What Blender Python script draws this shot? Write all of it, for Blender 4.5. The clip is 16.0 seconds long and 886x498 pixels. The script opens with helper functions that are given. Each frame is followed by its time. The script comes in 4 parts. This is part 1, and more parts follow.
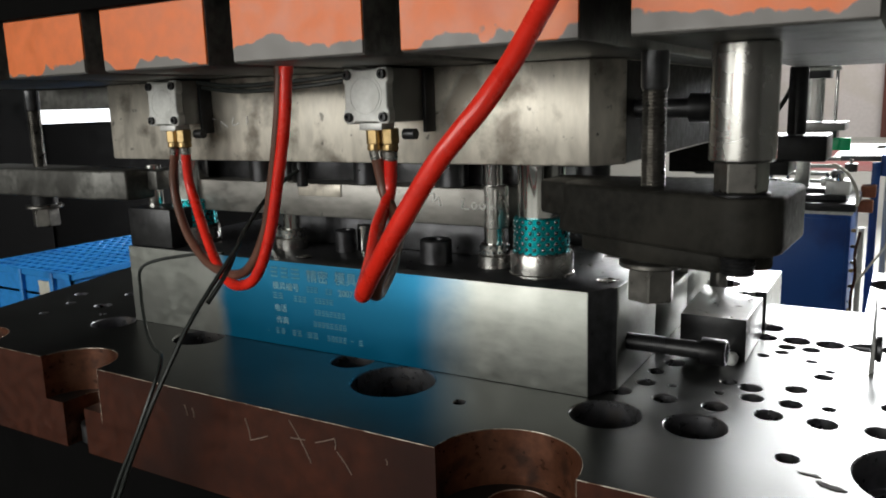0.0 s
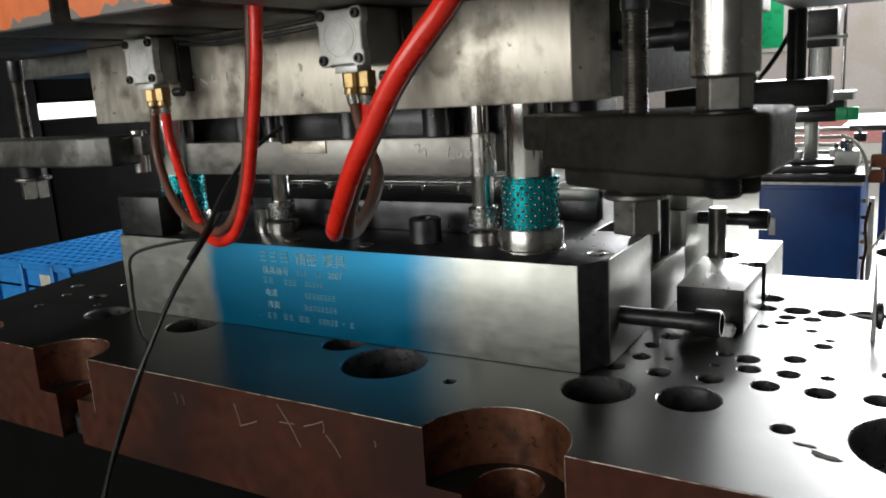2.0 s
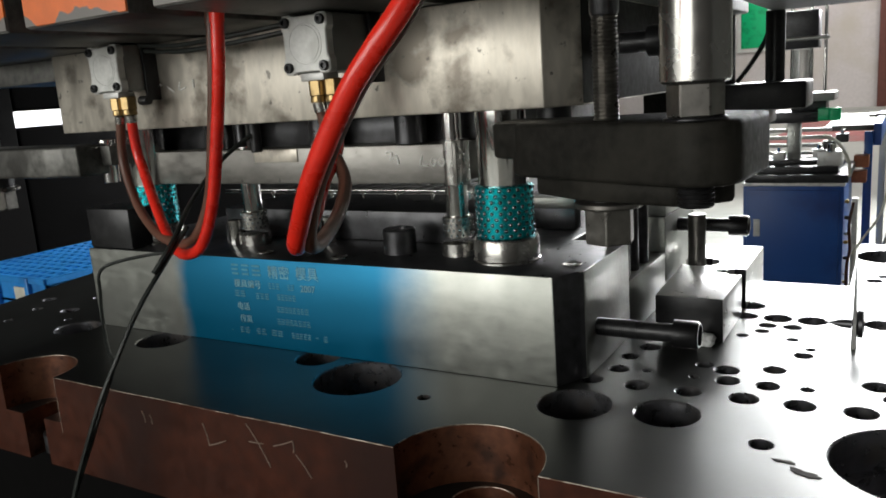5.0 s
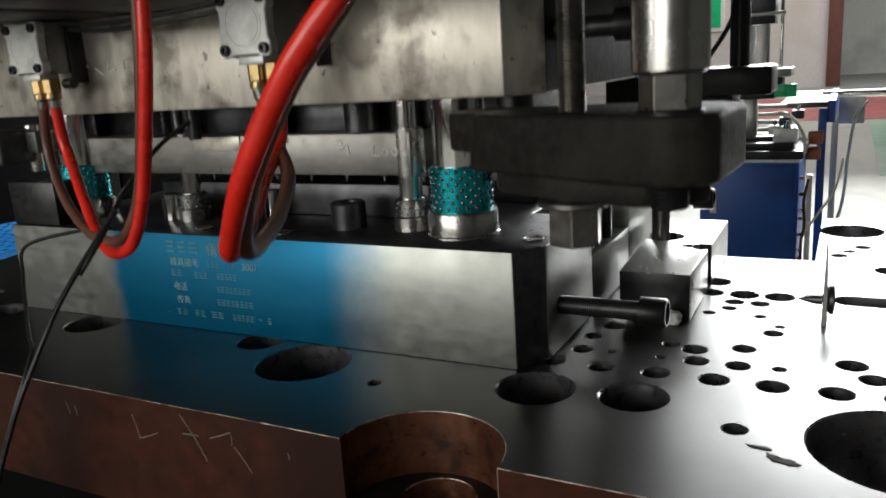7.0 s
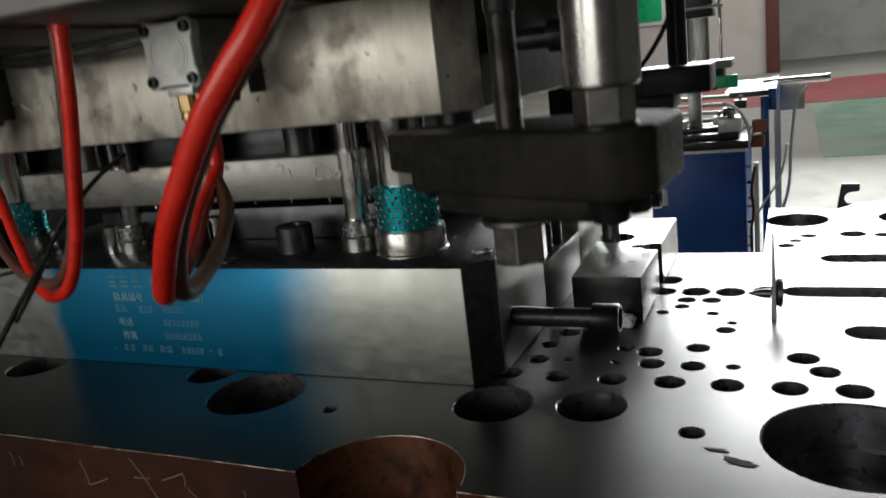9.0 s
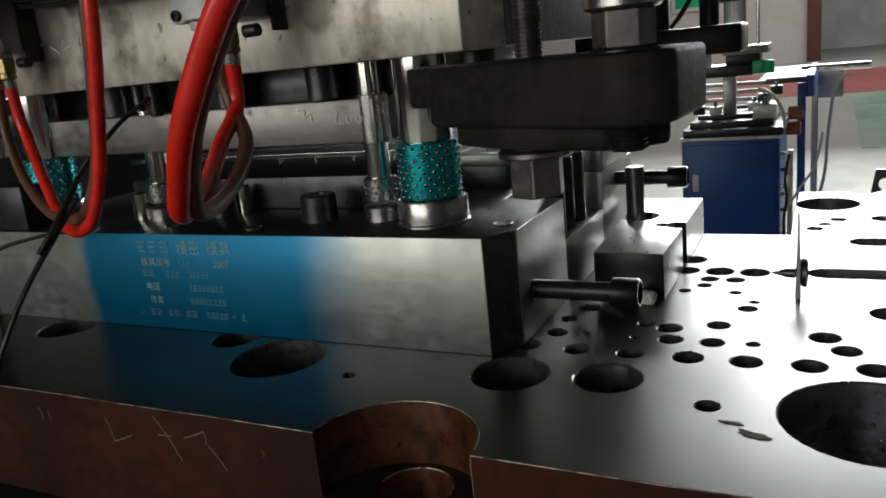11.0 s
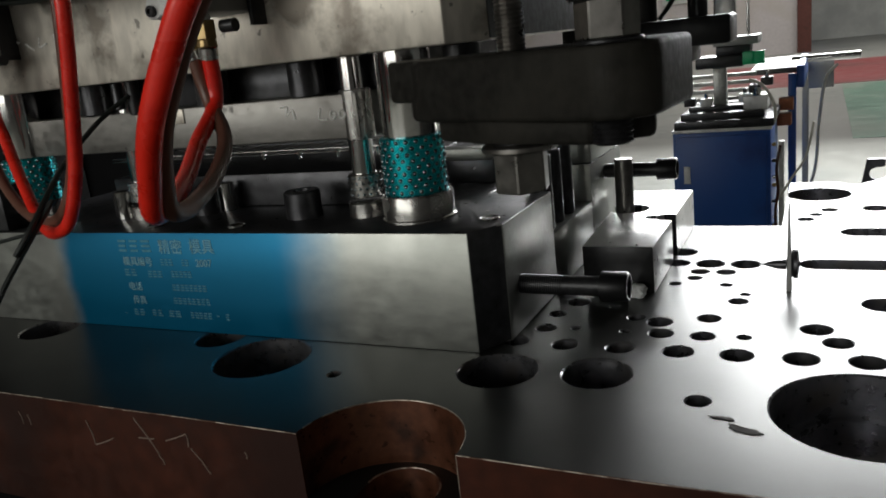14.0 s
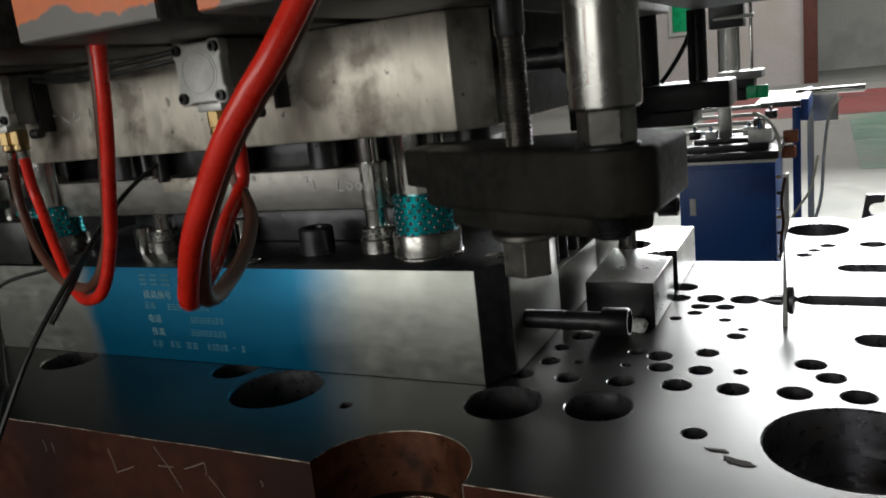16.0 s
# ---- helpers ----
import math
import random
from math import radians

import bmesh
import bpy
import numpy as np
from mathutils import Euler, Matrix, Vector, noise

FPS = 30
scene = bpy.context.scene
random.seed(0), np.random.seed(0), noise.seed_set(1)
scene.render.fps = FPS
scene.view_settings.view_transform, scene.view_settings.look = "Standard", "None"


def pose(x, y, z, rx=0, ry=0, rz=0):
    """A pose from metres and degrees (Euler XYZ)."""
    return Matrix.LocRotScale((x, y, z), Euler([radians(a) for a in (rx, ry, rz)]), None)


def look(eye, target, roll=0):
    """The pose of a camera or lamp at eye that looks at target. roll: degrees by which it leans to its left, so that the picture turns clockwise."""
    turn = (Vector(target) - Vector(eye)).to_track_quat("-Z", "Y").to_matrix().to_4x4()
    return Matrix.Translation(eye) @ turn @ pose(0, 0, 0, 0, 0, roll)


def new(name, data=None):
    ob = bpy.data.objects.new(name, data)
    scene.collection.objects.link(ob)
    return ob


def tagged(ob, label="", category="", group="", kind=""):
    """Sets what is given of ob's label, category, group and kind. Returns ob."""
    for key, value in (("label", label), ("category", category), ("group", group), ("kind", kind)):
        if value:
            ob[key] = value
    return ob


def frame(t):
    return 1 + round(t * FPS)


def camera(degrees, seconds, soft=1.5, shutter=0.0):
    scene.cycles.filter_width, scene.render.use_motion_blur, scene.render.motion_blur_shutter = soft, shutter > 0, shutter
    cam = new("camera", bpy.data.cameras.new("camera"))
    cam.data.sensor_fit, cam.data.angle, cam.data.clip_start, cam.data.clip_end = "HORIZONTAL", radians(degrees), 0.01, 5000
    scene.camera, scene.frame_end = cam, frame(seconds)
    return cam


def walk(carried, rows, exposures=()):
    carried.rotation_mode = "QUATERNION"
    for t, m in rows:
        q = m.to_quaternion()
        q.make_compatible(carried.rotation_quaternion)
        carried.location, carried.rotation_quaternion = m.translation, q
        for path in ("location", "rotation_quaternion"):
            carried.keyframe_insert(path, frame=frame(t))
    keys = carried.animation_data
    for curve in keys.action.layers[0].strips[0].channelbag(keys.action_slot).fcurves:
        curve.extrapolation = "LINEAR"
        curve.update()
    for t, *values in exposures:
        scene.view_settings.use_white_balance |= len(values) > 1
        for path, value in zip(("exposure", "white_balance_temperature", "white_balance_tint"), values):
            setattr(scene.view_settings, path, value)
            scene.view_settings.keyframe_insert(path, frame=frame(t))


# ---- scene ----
cam = camera(59.1, 16.0, soft=1.8, shutter=0.4)
PATH = [
    (0, (0.226, -0.618, 0.258), (-0.781, 1.07, -0.112), -1.7),
    (0.5, (0.241, -0.614, 0.256), (-0.812, 1.047, -0.104), -2.5),
    (1, (0.253, -0.604, 0.256), (-0.789, 1.06, -0.122), -3.3),
    (1.5, (0.245, -0.601, 0.254), (-0.799, 1.057, -0.147), -3.9),
    (2, (0.239, -0.596, 0.247), (-0.793, 1.069, -0.157), -3.6),
    (2.5, (0.242, -0.592, 0.249), (-0.79, 1.075, -0.145), -4.1),
    (3, (0.254, -0.594, 0.253), (-0.775, 1.076, -0.139), -5.0),
    (5.5, (0.232, -0.571, 0.25), (-0.776, 1.109, -0.153), -3.9),
    (6, (0.219, -0.564, 0.246), (-0.792, 1.103, -0.199), -4.2),
    (6.5, (0.234, -0.537, 0.247), (-0.704, 1.171, -0.204), -4.0),
    (7, (0.223, -0.532, 0.237), (-0.688, 1.188, -0.222), -3.7),
    (7.5, (0.232, -0.533, 0.24), (-0.708, 1.173, -0.214), -4.8),
    (8, (0.224, -0.531, 0.241), (-0.652, 1.212, -0.2), -5.0),
    (8.5, (0.219, -0.524, 0.248), (-0.606, 1.242, -0.2), -6.8),
    (9, (0.228, -0.518, 0.244), (-0.593, 1.248, -0.212), -6.7),
    (9.5, (0.234, -0.522, 0.228), (-0.636, 1.21, -0.268), -5.1),
    (12, (0.236, -0.518, 0.236), (-0.65, 1.21, -0.242), -6.7),
    (12.5, (0.239, -0.513, 0.236), (-0.631, 1.218, -0.26), -7.2),
    (13, (0.242, -0.512, 0.232), (-0.618, 1.224, -0.266), -6.6),
    (13.5, (0.241, -0.513, 0.233), (-0.64, 1.213, -0.265), -6.6),
    (14, (0.236, -0.509, 0.23), (-0.637, 1.219, -0.269), -6.5),
    (14.5, (0.232, -0.505, 0.228), (-0.634, 1.224, -0.282), -6.4),
    (15, (0.231, -0.509, 0.23), (-0.637, 1.22, -0.278), -6.4),
    (15.5, (0.241, -0.523, 0.237), (-0.649, 1.21, -0.216), -5.9),
    (16, (0.248, -0.531, 0.243), (-0.644, 1.207, -0.184), -6.4),
]
walk(cam, [(t, look(eye, target, roll)) for t, eye, target, roll in PATH],
     exposures=[(0.0, 0.3), (3.0, 0.4), (5.5, 0.25), (6.5, 0.2), (9.0, -0.3), (14.5, -0.45), (16.0, -0.38)])

# ---- rhythm of the press: crank stroke, period and phase ----
STROKE, PERIOD, PHASE = 0.0297, 0.5949, 0.274


def lift(t):
    """Height of the ram above its lowest point."""
    return STROKE / 2 * (1 - math.cos(2 * math.pi * t / PERIOD + PHASE))


RIDERS = []  # (thing, share of the stroke that it makes)

# ---- light ----
world = bpy.data.worlds.new("world")
scene.world = world
world.use_nodes = True
wn = world.node_tree.nodes
sky = wn.new("ShaderNodeTexSky")
sky.sky_type, sky.sun_disc, sky.sun_elevation, sky.sun_rotation = "NISHITA", False, radians(35), radians(20)
world.node_tree.links.new(sky.outputs[0], wn["Background"].inputs[0])
wn["Background"].inputs[1].default_value = 0.1
scene.view_settings.exposure = 0.0


def area(name, eye, target, sx, sy, power, color):
    data = bpy.data.lights.new(name, "AREA")
    data.shape, data.size, data.size_y, data.energy, data.color = "RECTANGLE", sx, sy, power, color
    ob = new(name, data)
    ob.matrix_world = look(eye, target)
    return ob


# daylight of the far window; unseen fills added at the near end and overhead
area("window_light_far", (0.5, 5.9, 2.0), (0.4, 0.0, 0.2), 3.6, 2.35, 640, (0.97, 0.99, 1.0))
area("near_fill", (-2.2, -5.2, 1.15), (-0.2, 0.0, 0.25), 5.5, 2.2, 182, (0.985, 0.985, 0.93))
area("roof_fill", (1.5, 14.5, 5.9), (1.5, 14.5, 0.0), 9.0, 11.0, 1080, (1.0, 0.98, 0.95))

# ---- materials ----


def material(name, color, metal=0.0, rough=0.5, grain=60.0, vary=0.25, bump=0.1, stain=None, stain_scale=6.0, stain_at=(0.52, 0.66),
             stretch=(1, 1, 1), coat=0.0, stain_rough=None, sheen=0.5, spots=None, uneven=0.25):
    """A worn surface: base colour varied at a fine and a coarse scale, stains of a second colour, fine relief."""
    m = bpy.data.materials.new(name)
    m.use_nodes = True
    nt = m.node_tree
    n, l = nt.nodes, nt.links.new
    b = n["Principled BSDF"]
    co = n.new("ShaderNodeTexCoord")
    mp = n.new("ShaderNodeMapping")
    mp.inputs["Scale"].default_value = stretch
    l(co.outputs["Object"], mp.inputs[0])
    fine = n.new("ShaderNodeTexNoise")
    fine.inputs["Scale"].default_value, fine.inputs["Detail"].default_value = grain, 5
    l(mp.outputs[0], fine.inputs[0])
    big = n.new("ShaderNodeTexNoise")
    big.inputs["Scale"].default_value, big.inputs["Detail"].default_value = stain_scale, 6
    l(co.outputs["Object"], big.inputs[0])
    ramp = n.new("ShaderNodeMapRange")
    ramp.inputs[1].default_value, ramp.inputs[2].default_value = 0.3, 0.7
    ramp.inputs[3].default_value, ramp.inputs[4].default_value = 1 - vary, 1 + vary
    l(fine.outputs[0], ramp.inputs[0])
    mul = n.new("ShaderNodeMix")
    mul.data_type, mul.blend_type = "RGBA", "MULTIPLY"
    mul.inputs[0].default_value = 1
    mul.inputs[6].default_value = (*color, 1)
    l(ramp.outputs[0], mul.inputs[7])
    edge = n.new("ShaderNodeMapRange")
    edge.inputs[1].default_value, edge.inputs[2].default_value = stain_at
    l(big.outputs[0], edge.inputs[0])
    mix = n.new("ShaderNodeMix")
    mix.data_type = "RGBA"
    mix.inputs[7].default_value = (*(stain or [c * 0.7 for c in color]), 1)
    l(edge.outputs[0], mix.inputs[0])
    l(mul.outputs[2], mix.inputs[6])
    out = mix.outputs[2]
    if spots:
        dot = n.new("ShaderNodeTexNoise")
        dot.inputs["Scale"].default_value, dot.inputs["Detail"].default_value = spots, 3
        l(co.outputs["Object"], dot.inputs[0])
        sharp = n.new("ShaderNodeMapRange")
        sharp.inputs[1].default_value, sharp.inputs[2].default_value, sharp.inputs[4].default_value = 0.66, 0.71, 0.8
        l(dot.outputs[0], sharp.inputs[0])
        dm = n.new("ShaderNodeMix")
        dm.data_type = "RGBA"
        dm.inputs[7].default_value = (*[c * 0.22 for c in color], 1)
        l(sharp.outputs[0], dm.inputs[0])
        l(out, dm.inputs[6])
        out = dm.outputs[2]
    l(out, b.inputs["Base Color"])
    rr = n.new("ShaderNodeMapRange")
    rr.inputs[1].default_value, rr.inputs[2].default_value = 0.25, 0.75
    rr.inputs[3].default_value, rr.inputs[4].default_value = max(0.03, rough * (1 - uneven)), min(1, rough * (1 + uneven))
    l(fine.outputs[0], rr.inputs[0])
    if stain_rough is None:
        l(rr.outputs[0], b.inputs["Roughness"])
    else:
        rm = n.new("ShaderNodeMix")
        rm.inputs[3].default_value = stain_rough
        l(edge.outputs[0], rm.inputs[0])
        l(rr.outputs[0], rm.inputs[2])
        l(rm.outputs[0], b.inputs["Roughness"])
    b.inputs["Metallic"].default_value = metal
    b.inputs["Specular IOR Level"].default_value = sheen
    b.inputs["Coat Weight"].default_value = coat
    if bump:
        bp = n.new("ShaderNodeBump")
        bp.inputs["Strength"].default_value, bp.inputs["Distance"].default_value = bump, 0.0006
        l(fine.outputs[0], bp.inputs["Height"])
        l(bp.outputs[0], b.inputs["Normal"])
    return m


M_GROUND = material("ground_steel", (0.345, 0.352, 0.33), 0.85, 0.38, 260, 0.12, 0.15, (0.2, 0.195, 0.175), 9, (0.5, 0.72), (0.3, 1, 1))
M_SHOE = material("stained_steel", (0.60, 0.555, 0.485), 0.65, 0.42, 110, 0.16, 0.25, (0.25, 0.22, 0.185), 26, (0.49, 0.62), (1, 1, 0.35), spots=100)
M_BOLSTER = material("oiled_bolster_steel", (0.043, 0.0445, 0.042), 0.68, 0.31, 12, 0.08, 0.0, (0.018, 0.0185, 0.017), 7, (0.35, 0.75), sheen=0.2, uneven=0.06)
M_RUST = material("brown_rusty_primer", (0.050, 0.0125, 0.0055), 0.0, 0.42, 70, 0.3, 0.3, (0.024, 0.0075, 0.0048), 9, (0.45, 0.65), sheen=0.2)
M_BORE = material("rusty_bore", (0.125, 0.048, 0.026), 0.55, 0.32, 110, 0.3, 0.35, (0.05, 0.022, 0.014), 45, (0.5, 0.66), spots=120)
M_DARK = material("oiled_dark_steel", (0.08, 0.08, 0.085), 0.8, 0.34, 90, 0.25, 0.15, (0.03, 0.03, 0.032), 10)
M_OXIDE = material("black_oxide", (0.032, 0.032, 0.034), 0.5, 0.36, 150, 0.2, 0.15, (0.016, 0.016, 0.017), 20)
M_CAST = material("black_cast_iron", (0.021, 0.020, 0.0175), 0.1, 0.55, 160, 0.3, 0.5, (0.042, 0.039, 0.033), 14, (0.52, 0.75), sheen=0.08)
M_GREYCAST = material("grey_cast_iron", (0.125, 0.123, 0.115), 0.55, 0.45, 150, 0.35, 0.4, (0.05, 0.048, 0.044), 14)
M_CHROME = material("hard_chromed_steel", (0.72, 0.71, 0.69), 1.0, 0.13, 40, 0.06, 0.03, (0.5, 0.49, 0.47), 18)
M_TURNED = material("turned_steel", (0.43, 0.42, 0.40), 0.95, 0.26, 60, 0.12, 0.06, (0.35, 0.34, 0.32), 22)
M_TEAL = material("teal_anodised_aluminium", (0.0, 0.40, 0.45), 0.85, 0.28, 120, 0.1, 0.05, (0.0, 0.26, 0.31), 20)
M_RIM = material("bright_teal_rim", (0.04, 0.50, 0.54), 0.9, 0.25, 120, 0.1, 0.0)
M_BALL = material("bearing_ball_steel", (0.20, 0.25, 0.27), 1.0, 0.14, 30, 0.04, 0.0)
M_ALU = material("die_cast_aluminium", (0.66, 0.66, 0.64), 0.25, 0.42, 300, 0.08, 0.2, (0.5, 0.5, 0.48), 40)
M_ANOD = material("grey_anodised_aluminium", (0.30, 0.30, 0.29), 0.6, 0.4, 200, 0.1, 0.1)
M_BRASS = material("brass", (0.38, 0.27, 0.13), 1.0, 0.38, 90, 0.15, 0.1, (0.24, 0.17, 0.08), 60)
M_RED = material("red_polyurethane_hose", (0.88, 0.03, 0.015), 0.0, 0.3, 60, 0.08, 0.03, (0.66, 0.018, 0.012), 20, coat=0.1)
M_SMOKE = material("smoky_clear_hose", (0.17, 0.075, 0.05), 0.0, 0.4, 50, 0.1, 0.02)
M_SMOKE.node_tree.nodes["Principled BSDF"].inputs["Transmission Weight"].default_value = 0.1
M_CABLE = material("black_cable_sheath", (0.018, 0.022, 0.020), 0.0, 0.4, 150, 0.2, 0.1)
M_CRATE = material("blue_polypropylene", (0.02, 0.23, 0.62), 0.0, 0.4, 90, 0.1, 0.05, (0.02, 0.16, 0.45), 12)
M_CABINET = material("blue_powder_coat", (0.008, 0.078, 0.33), 0.0, 0.42, 400, 0.06, 0.12, (0.005, 0.04, 0.2), 5)
M_GREEN = material("green_plastic", (0.0, 0.45, 0.17), 0.0, 0.4, 60, 0.06, 0.02)
M_WALL = material("cream_wall_paint", (0.56, 0.52, 0.51), 0.0, 0.7, 14, 0.06, 0.05, (0.5, 0.46, 0.41), 1.2, (0.5, 0.7))
M_GREYWALL = material("grey_wall_paint", (0.66, 0.68, 0.65), 0.0, 0.7, 14, 0.06, 0.05, (0.52, 0.54, 0.52), 0.8)
# dark wall colour with the dimness of the hall put into it
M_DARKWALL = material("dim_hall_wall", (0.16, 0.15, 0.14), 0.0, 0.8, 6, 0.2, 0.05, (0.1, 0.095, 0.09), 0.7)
M_FRAME = material("maroon_steel_frame", (0.13, 0.045, 0.035), 0.0, 0.5, 30, 0.15, 0.05)
# near-black base carries the deep shade round the press in its colour
M_PRESS = material("shaded_press_paint", (0.0042, 0.0040, 0.0040), 0.0, 0.8, 25, 0.3, 0.1, (0.002, 0.002, 0.002), 3, sheen=0.03)
M_FLOOR = material("worn_concrete_floor", (0.26, 0.26, 0.235), 0.0, 0.45, 8, 0.15, 0.05, (0.20, 0.21, 0.19), 0.7)
M_FLOORGREEN = material("green_floor_paint", (0.12, 0.24, 0.17), 0.0, 0.4, 5, 0.15, 0.03, (0.22, 0.28, 0.22), 0.9)
M_FLOORRED = material("red_floor_paint", (0.25, 0.05, 0.05), 0.0, 0.4, 5, 0.15, 0.03, (0.18, 0.06, 0.055), 0.9)
M_LABEL = material("pale_engraved_marks", (0.22, 0.42, 0.49), 0.3, 0.45, 400, 0.2, 0.1)
M_CHALK = material("chalk", (0.20, 0.145, 0.115), 0.0, 0.9, 600, 0.3, 0.1)
M_WHITECHALK = material("white_chalk", (0.82, 0.81, 0.78), 0.0, 0.9, 600, 0.3, 0.1)
M_STRIPPER = material("dull_stripper_steel", (0.235, 0.225, 0.21), 0.8, 0.42, 200, 0.15, 0.15, (0.12, 0.112, 0.10), 12, (0.5, 0.72), (0.4, 1, 1), spots=70)
M_PAPER = material("paper_label", (0.6, 0.58, 0.5), 0.0, 0.7, 80, 0.15, 0.05)
M_LITBORE = material("lit_bored_steel", (0.23, 0.23, 0.245), 0.85, 0.3, 120, 0.2, 0.15, (0.22, 0.20, 0.19), 30)
M_OIL = material("dried_oil", (0.045, 0.04, 0.035), 0.0, 0.75, 120, 0.3, 0.1, (0.02, 0.018, 0.016), 90, sheen=0.05)
M_BLOCKLIT = material("lit_block_steel", (0.66, 0.66, 0.65), 0.9, 0.33, 150, 0.06, 0.02, (0.5, 0.5, 0.49), 12)
M_NUT = material("worn_nut_steel", (0.215, 0.205, 0.19), 0.9, 0.32, 90, 0.2, 0.1, (0.12, 0.115, 0.105), 40)
M_BAR = material("pale_engraving", (0.08, 0.25, 0.33), 0.2, 0.5, 300, 0.3, 0.1)
M_COPPER = material("copper_brown_enamel", (0.30, 0.095, 0.045), 0.3, 0.4, 80, 0.2, 0.1)
M_WHITELUMP = material("matt_white", (0.82, 0.83, 0.82), 0.0, 0.8, 200, 0.05, 0.1)
M_WORN = material("bare_worn_edge", (0.42, 0.36, 0.30), 0.8, 0.4, 300, 0.4, 0.2, (0.10, 0.06, 0.045), 60, (0.46, 0.6))
M_STRIP = material("bright_strip_metal", (0.62, 0.61, 0.59), 1.0, 0.16, 30, 0.1, 0.5)
M_DAYLIGHT = bpy.data.materials.new("daylight_behind_glass")
M_DAYLIGHT.use_nodes = True
M_DAYLIGHT.node_tree.nodes["Principled BSDF"].inputs["Emission Color"].default_value = (0.95, 0.97, 1.0, 1)
M_DAYLIGHT.node_tree.nodes["Principled BSDF"].inputs["Emission Strength"].default_value = 1.6
M_CLEAR = material("clear_acrylic", (0.8, 0.82, 0.8), 0.0, 0.1, 20, 0.03, 0.0)
M_CLEAR.node_tree.nodes["Principled BSDF"].inputs["Transmission Weight"].default_value = 0.8


def front_paint():
    """Blue lacquer sprayed on the ground face of the lower shoe, with soft sprayed ends."""
    m = material("ground_steel_with_sprayed_blue", (0.38, 0.39, 0.36), 0.8, 0.42, 150, 0.12, 0.12, (0.46, 0.468, 0.435), 16, (0.46, 0.66), (0.35, 1, 0.8), stain_rough=0.34)
    nt = m.node_tree
    n, l = nt.nodes, nt.links.new
    b = n["Principled BSDF"]
    co = n.new("ShaderNodeTexCoord")
    sep = n.new("ShaderNodeSeparateXYZ")
    l(co.outputs["Object"], sep.inputs[0])
    rag = n.new("ShaderNodeTexNoise")
    rag.inputs["Scale"].default_value, rag.inputs["Detail"].default_value = 18, 4
    l(co.outputs["Object"], rag.inputs[0])
    add = n.new("ShaderNodeMath")
    add.operation, add.inputs[1].default_value = "MULTIPLY_ADD", 0.03
    l(rag.outputs[0], add.inputs[0])
    l(sep.outputs[0], add.inputs[2])
    ends = []
    for a, z in ((-0.440, -0.412), (-0.084, -0.168)):
        r = n.new("ShaderNodeMapRange")
        r.interpolation_type = "SMOOTHSTEP"
        r.inputs[1].default_value, r.inputs[2].default_value = a, z
        l(add.outputs[0], r.inputs[0])
        ends.append(r)
    face = n.new("ShaderNodeMath")
    face.operation, face.inputs[1].default_value = "LESS_THAN", 0.002
    l(sep.outputs[1], face.inputs[0])
    p1 = n.new("ShaderNodeMath")
    p1.operation = "MULTIPLY"
    l(ends[0].outputs[0], p1.inputs[0])
    l(ends[1].outputs[0], p1.inputs[1])
    p2 = n.new("ShaderNodeMath")
    p2.operation = "MULTIPLY"
    l(p1.outputs[0], p2.inputs[0])
    l(face.outputs[0], p2.inputs[1])
    for socket, value in (("Base Color", (0.0, 0.158, 0.305, 1)), ("Metallic", 0.6), ("Roughness", 0.4)):
        old = b.inputs[socket].links[0].from_socket if b.inputs[socket].links else None
        mix = n.new("ShaderNodeMix")
        if socket == "Base Color":
            mix.data_type = "RGBA"
            ia, ib, out = mix.inputs[6], mix.inputs[7], mix.outputs[2]
        else:
            ia, ib, out = mix.inputs[2], mix.inputs[3], mix.outputs[0]
        ib.default_value = value
        if old:
            l(old, ia)
        else:
            ia.default_value = b.inputs[socket].default_value
        l(p2.outputs[0], mix.inputs[0])
        l(out, b.inputs[socket])
    return m


def orange_paint():
    """Orange enamel over grey primer, scraped off in ragged patches along the lower edge."""
    m = material("scraped_orange_enamel", (0.80, 0.165, 0.022), 0.0, 0.38, 60, 0.1, 0.08, (0.66, 0.13, 0.03), 8)
    nt = m.node_tree
    n, l = nt.nodes, nt.links.new
    b = n["Principled BSDF"]
    co = n.new("ShaderNodeTexCoord")
    sep = n.new("ShaderNodeSeparateXYZ")
    l(co.outputs["Object"], sep.inputs[0])
    rag = n.new("ShaderNodeTexNoise")
    rag.inputs["Scale"].default_value, rag.inputs["Detail"].default_value = 15, 5
    l(co.outputs["Object"], rag.inputs[0])
    add = n.new("ShaderNodeMath")
    add.operation, add.inputs[1].default_value = "MULTIPLY_ADD", -0.075
    l(rag.outputs[0], add.inputs[0])
    l(sep.outputs[2], add.inputs[2])
    cut = n.new("ShaderNodeMapRange")
    cut.inputs[1].default_value, cut.inputs[2].default_value = -0.0295, -0.0285
    l(add.outputs[0], cut.inputs[0])
    old = b.inputs["Base Color"].links[0].from_socket
    mix = n.new("ShaderNodeMix")
    mix.data_type = "RGBA"
    mix.inputs[6].default_value = (0.17, 0.155, 0.145, 1)
    l(old, mix.inputs[7])
    l(cut.outputs[0], mix.inputs[0])
    l(mix.outputs[2], b.inputs["Base Color"])
    return m


M_BLUEFACE = front_paint()
M_ORANGE = orange_paint()

# ---- mesh helpers ----


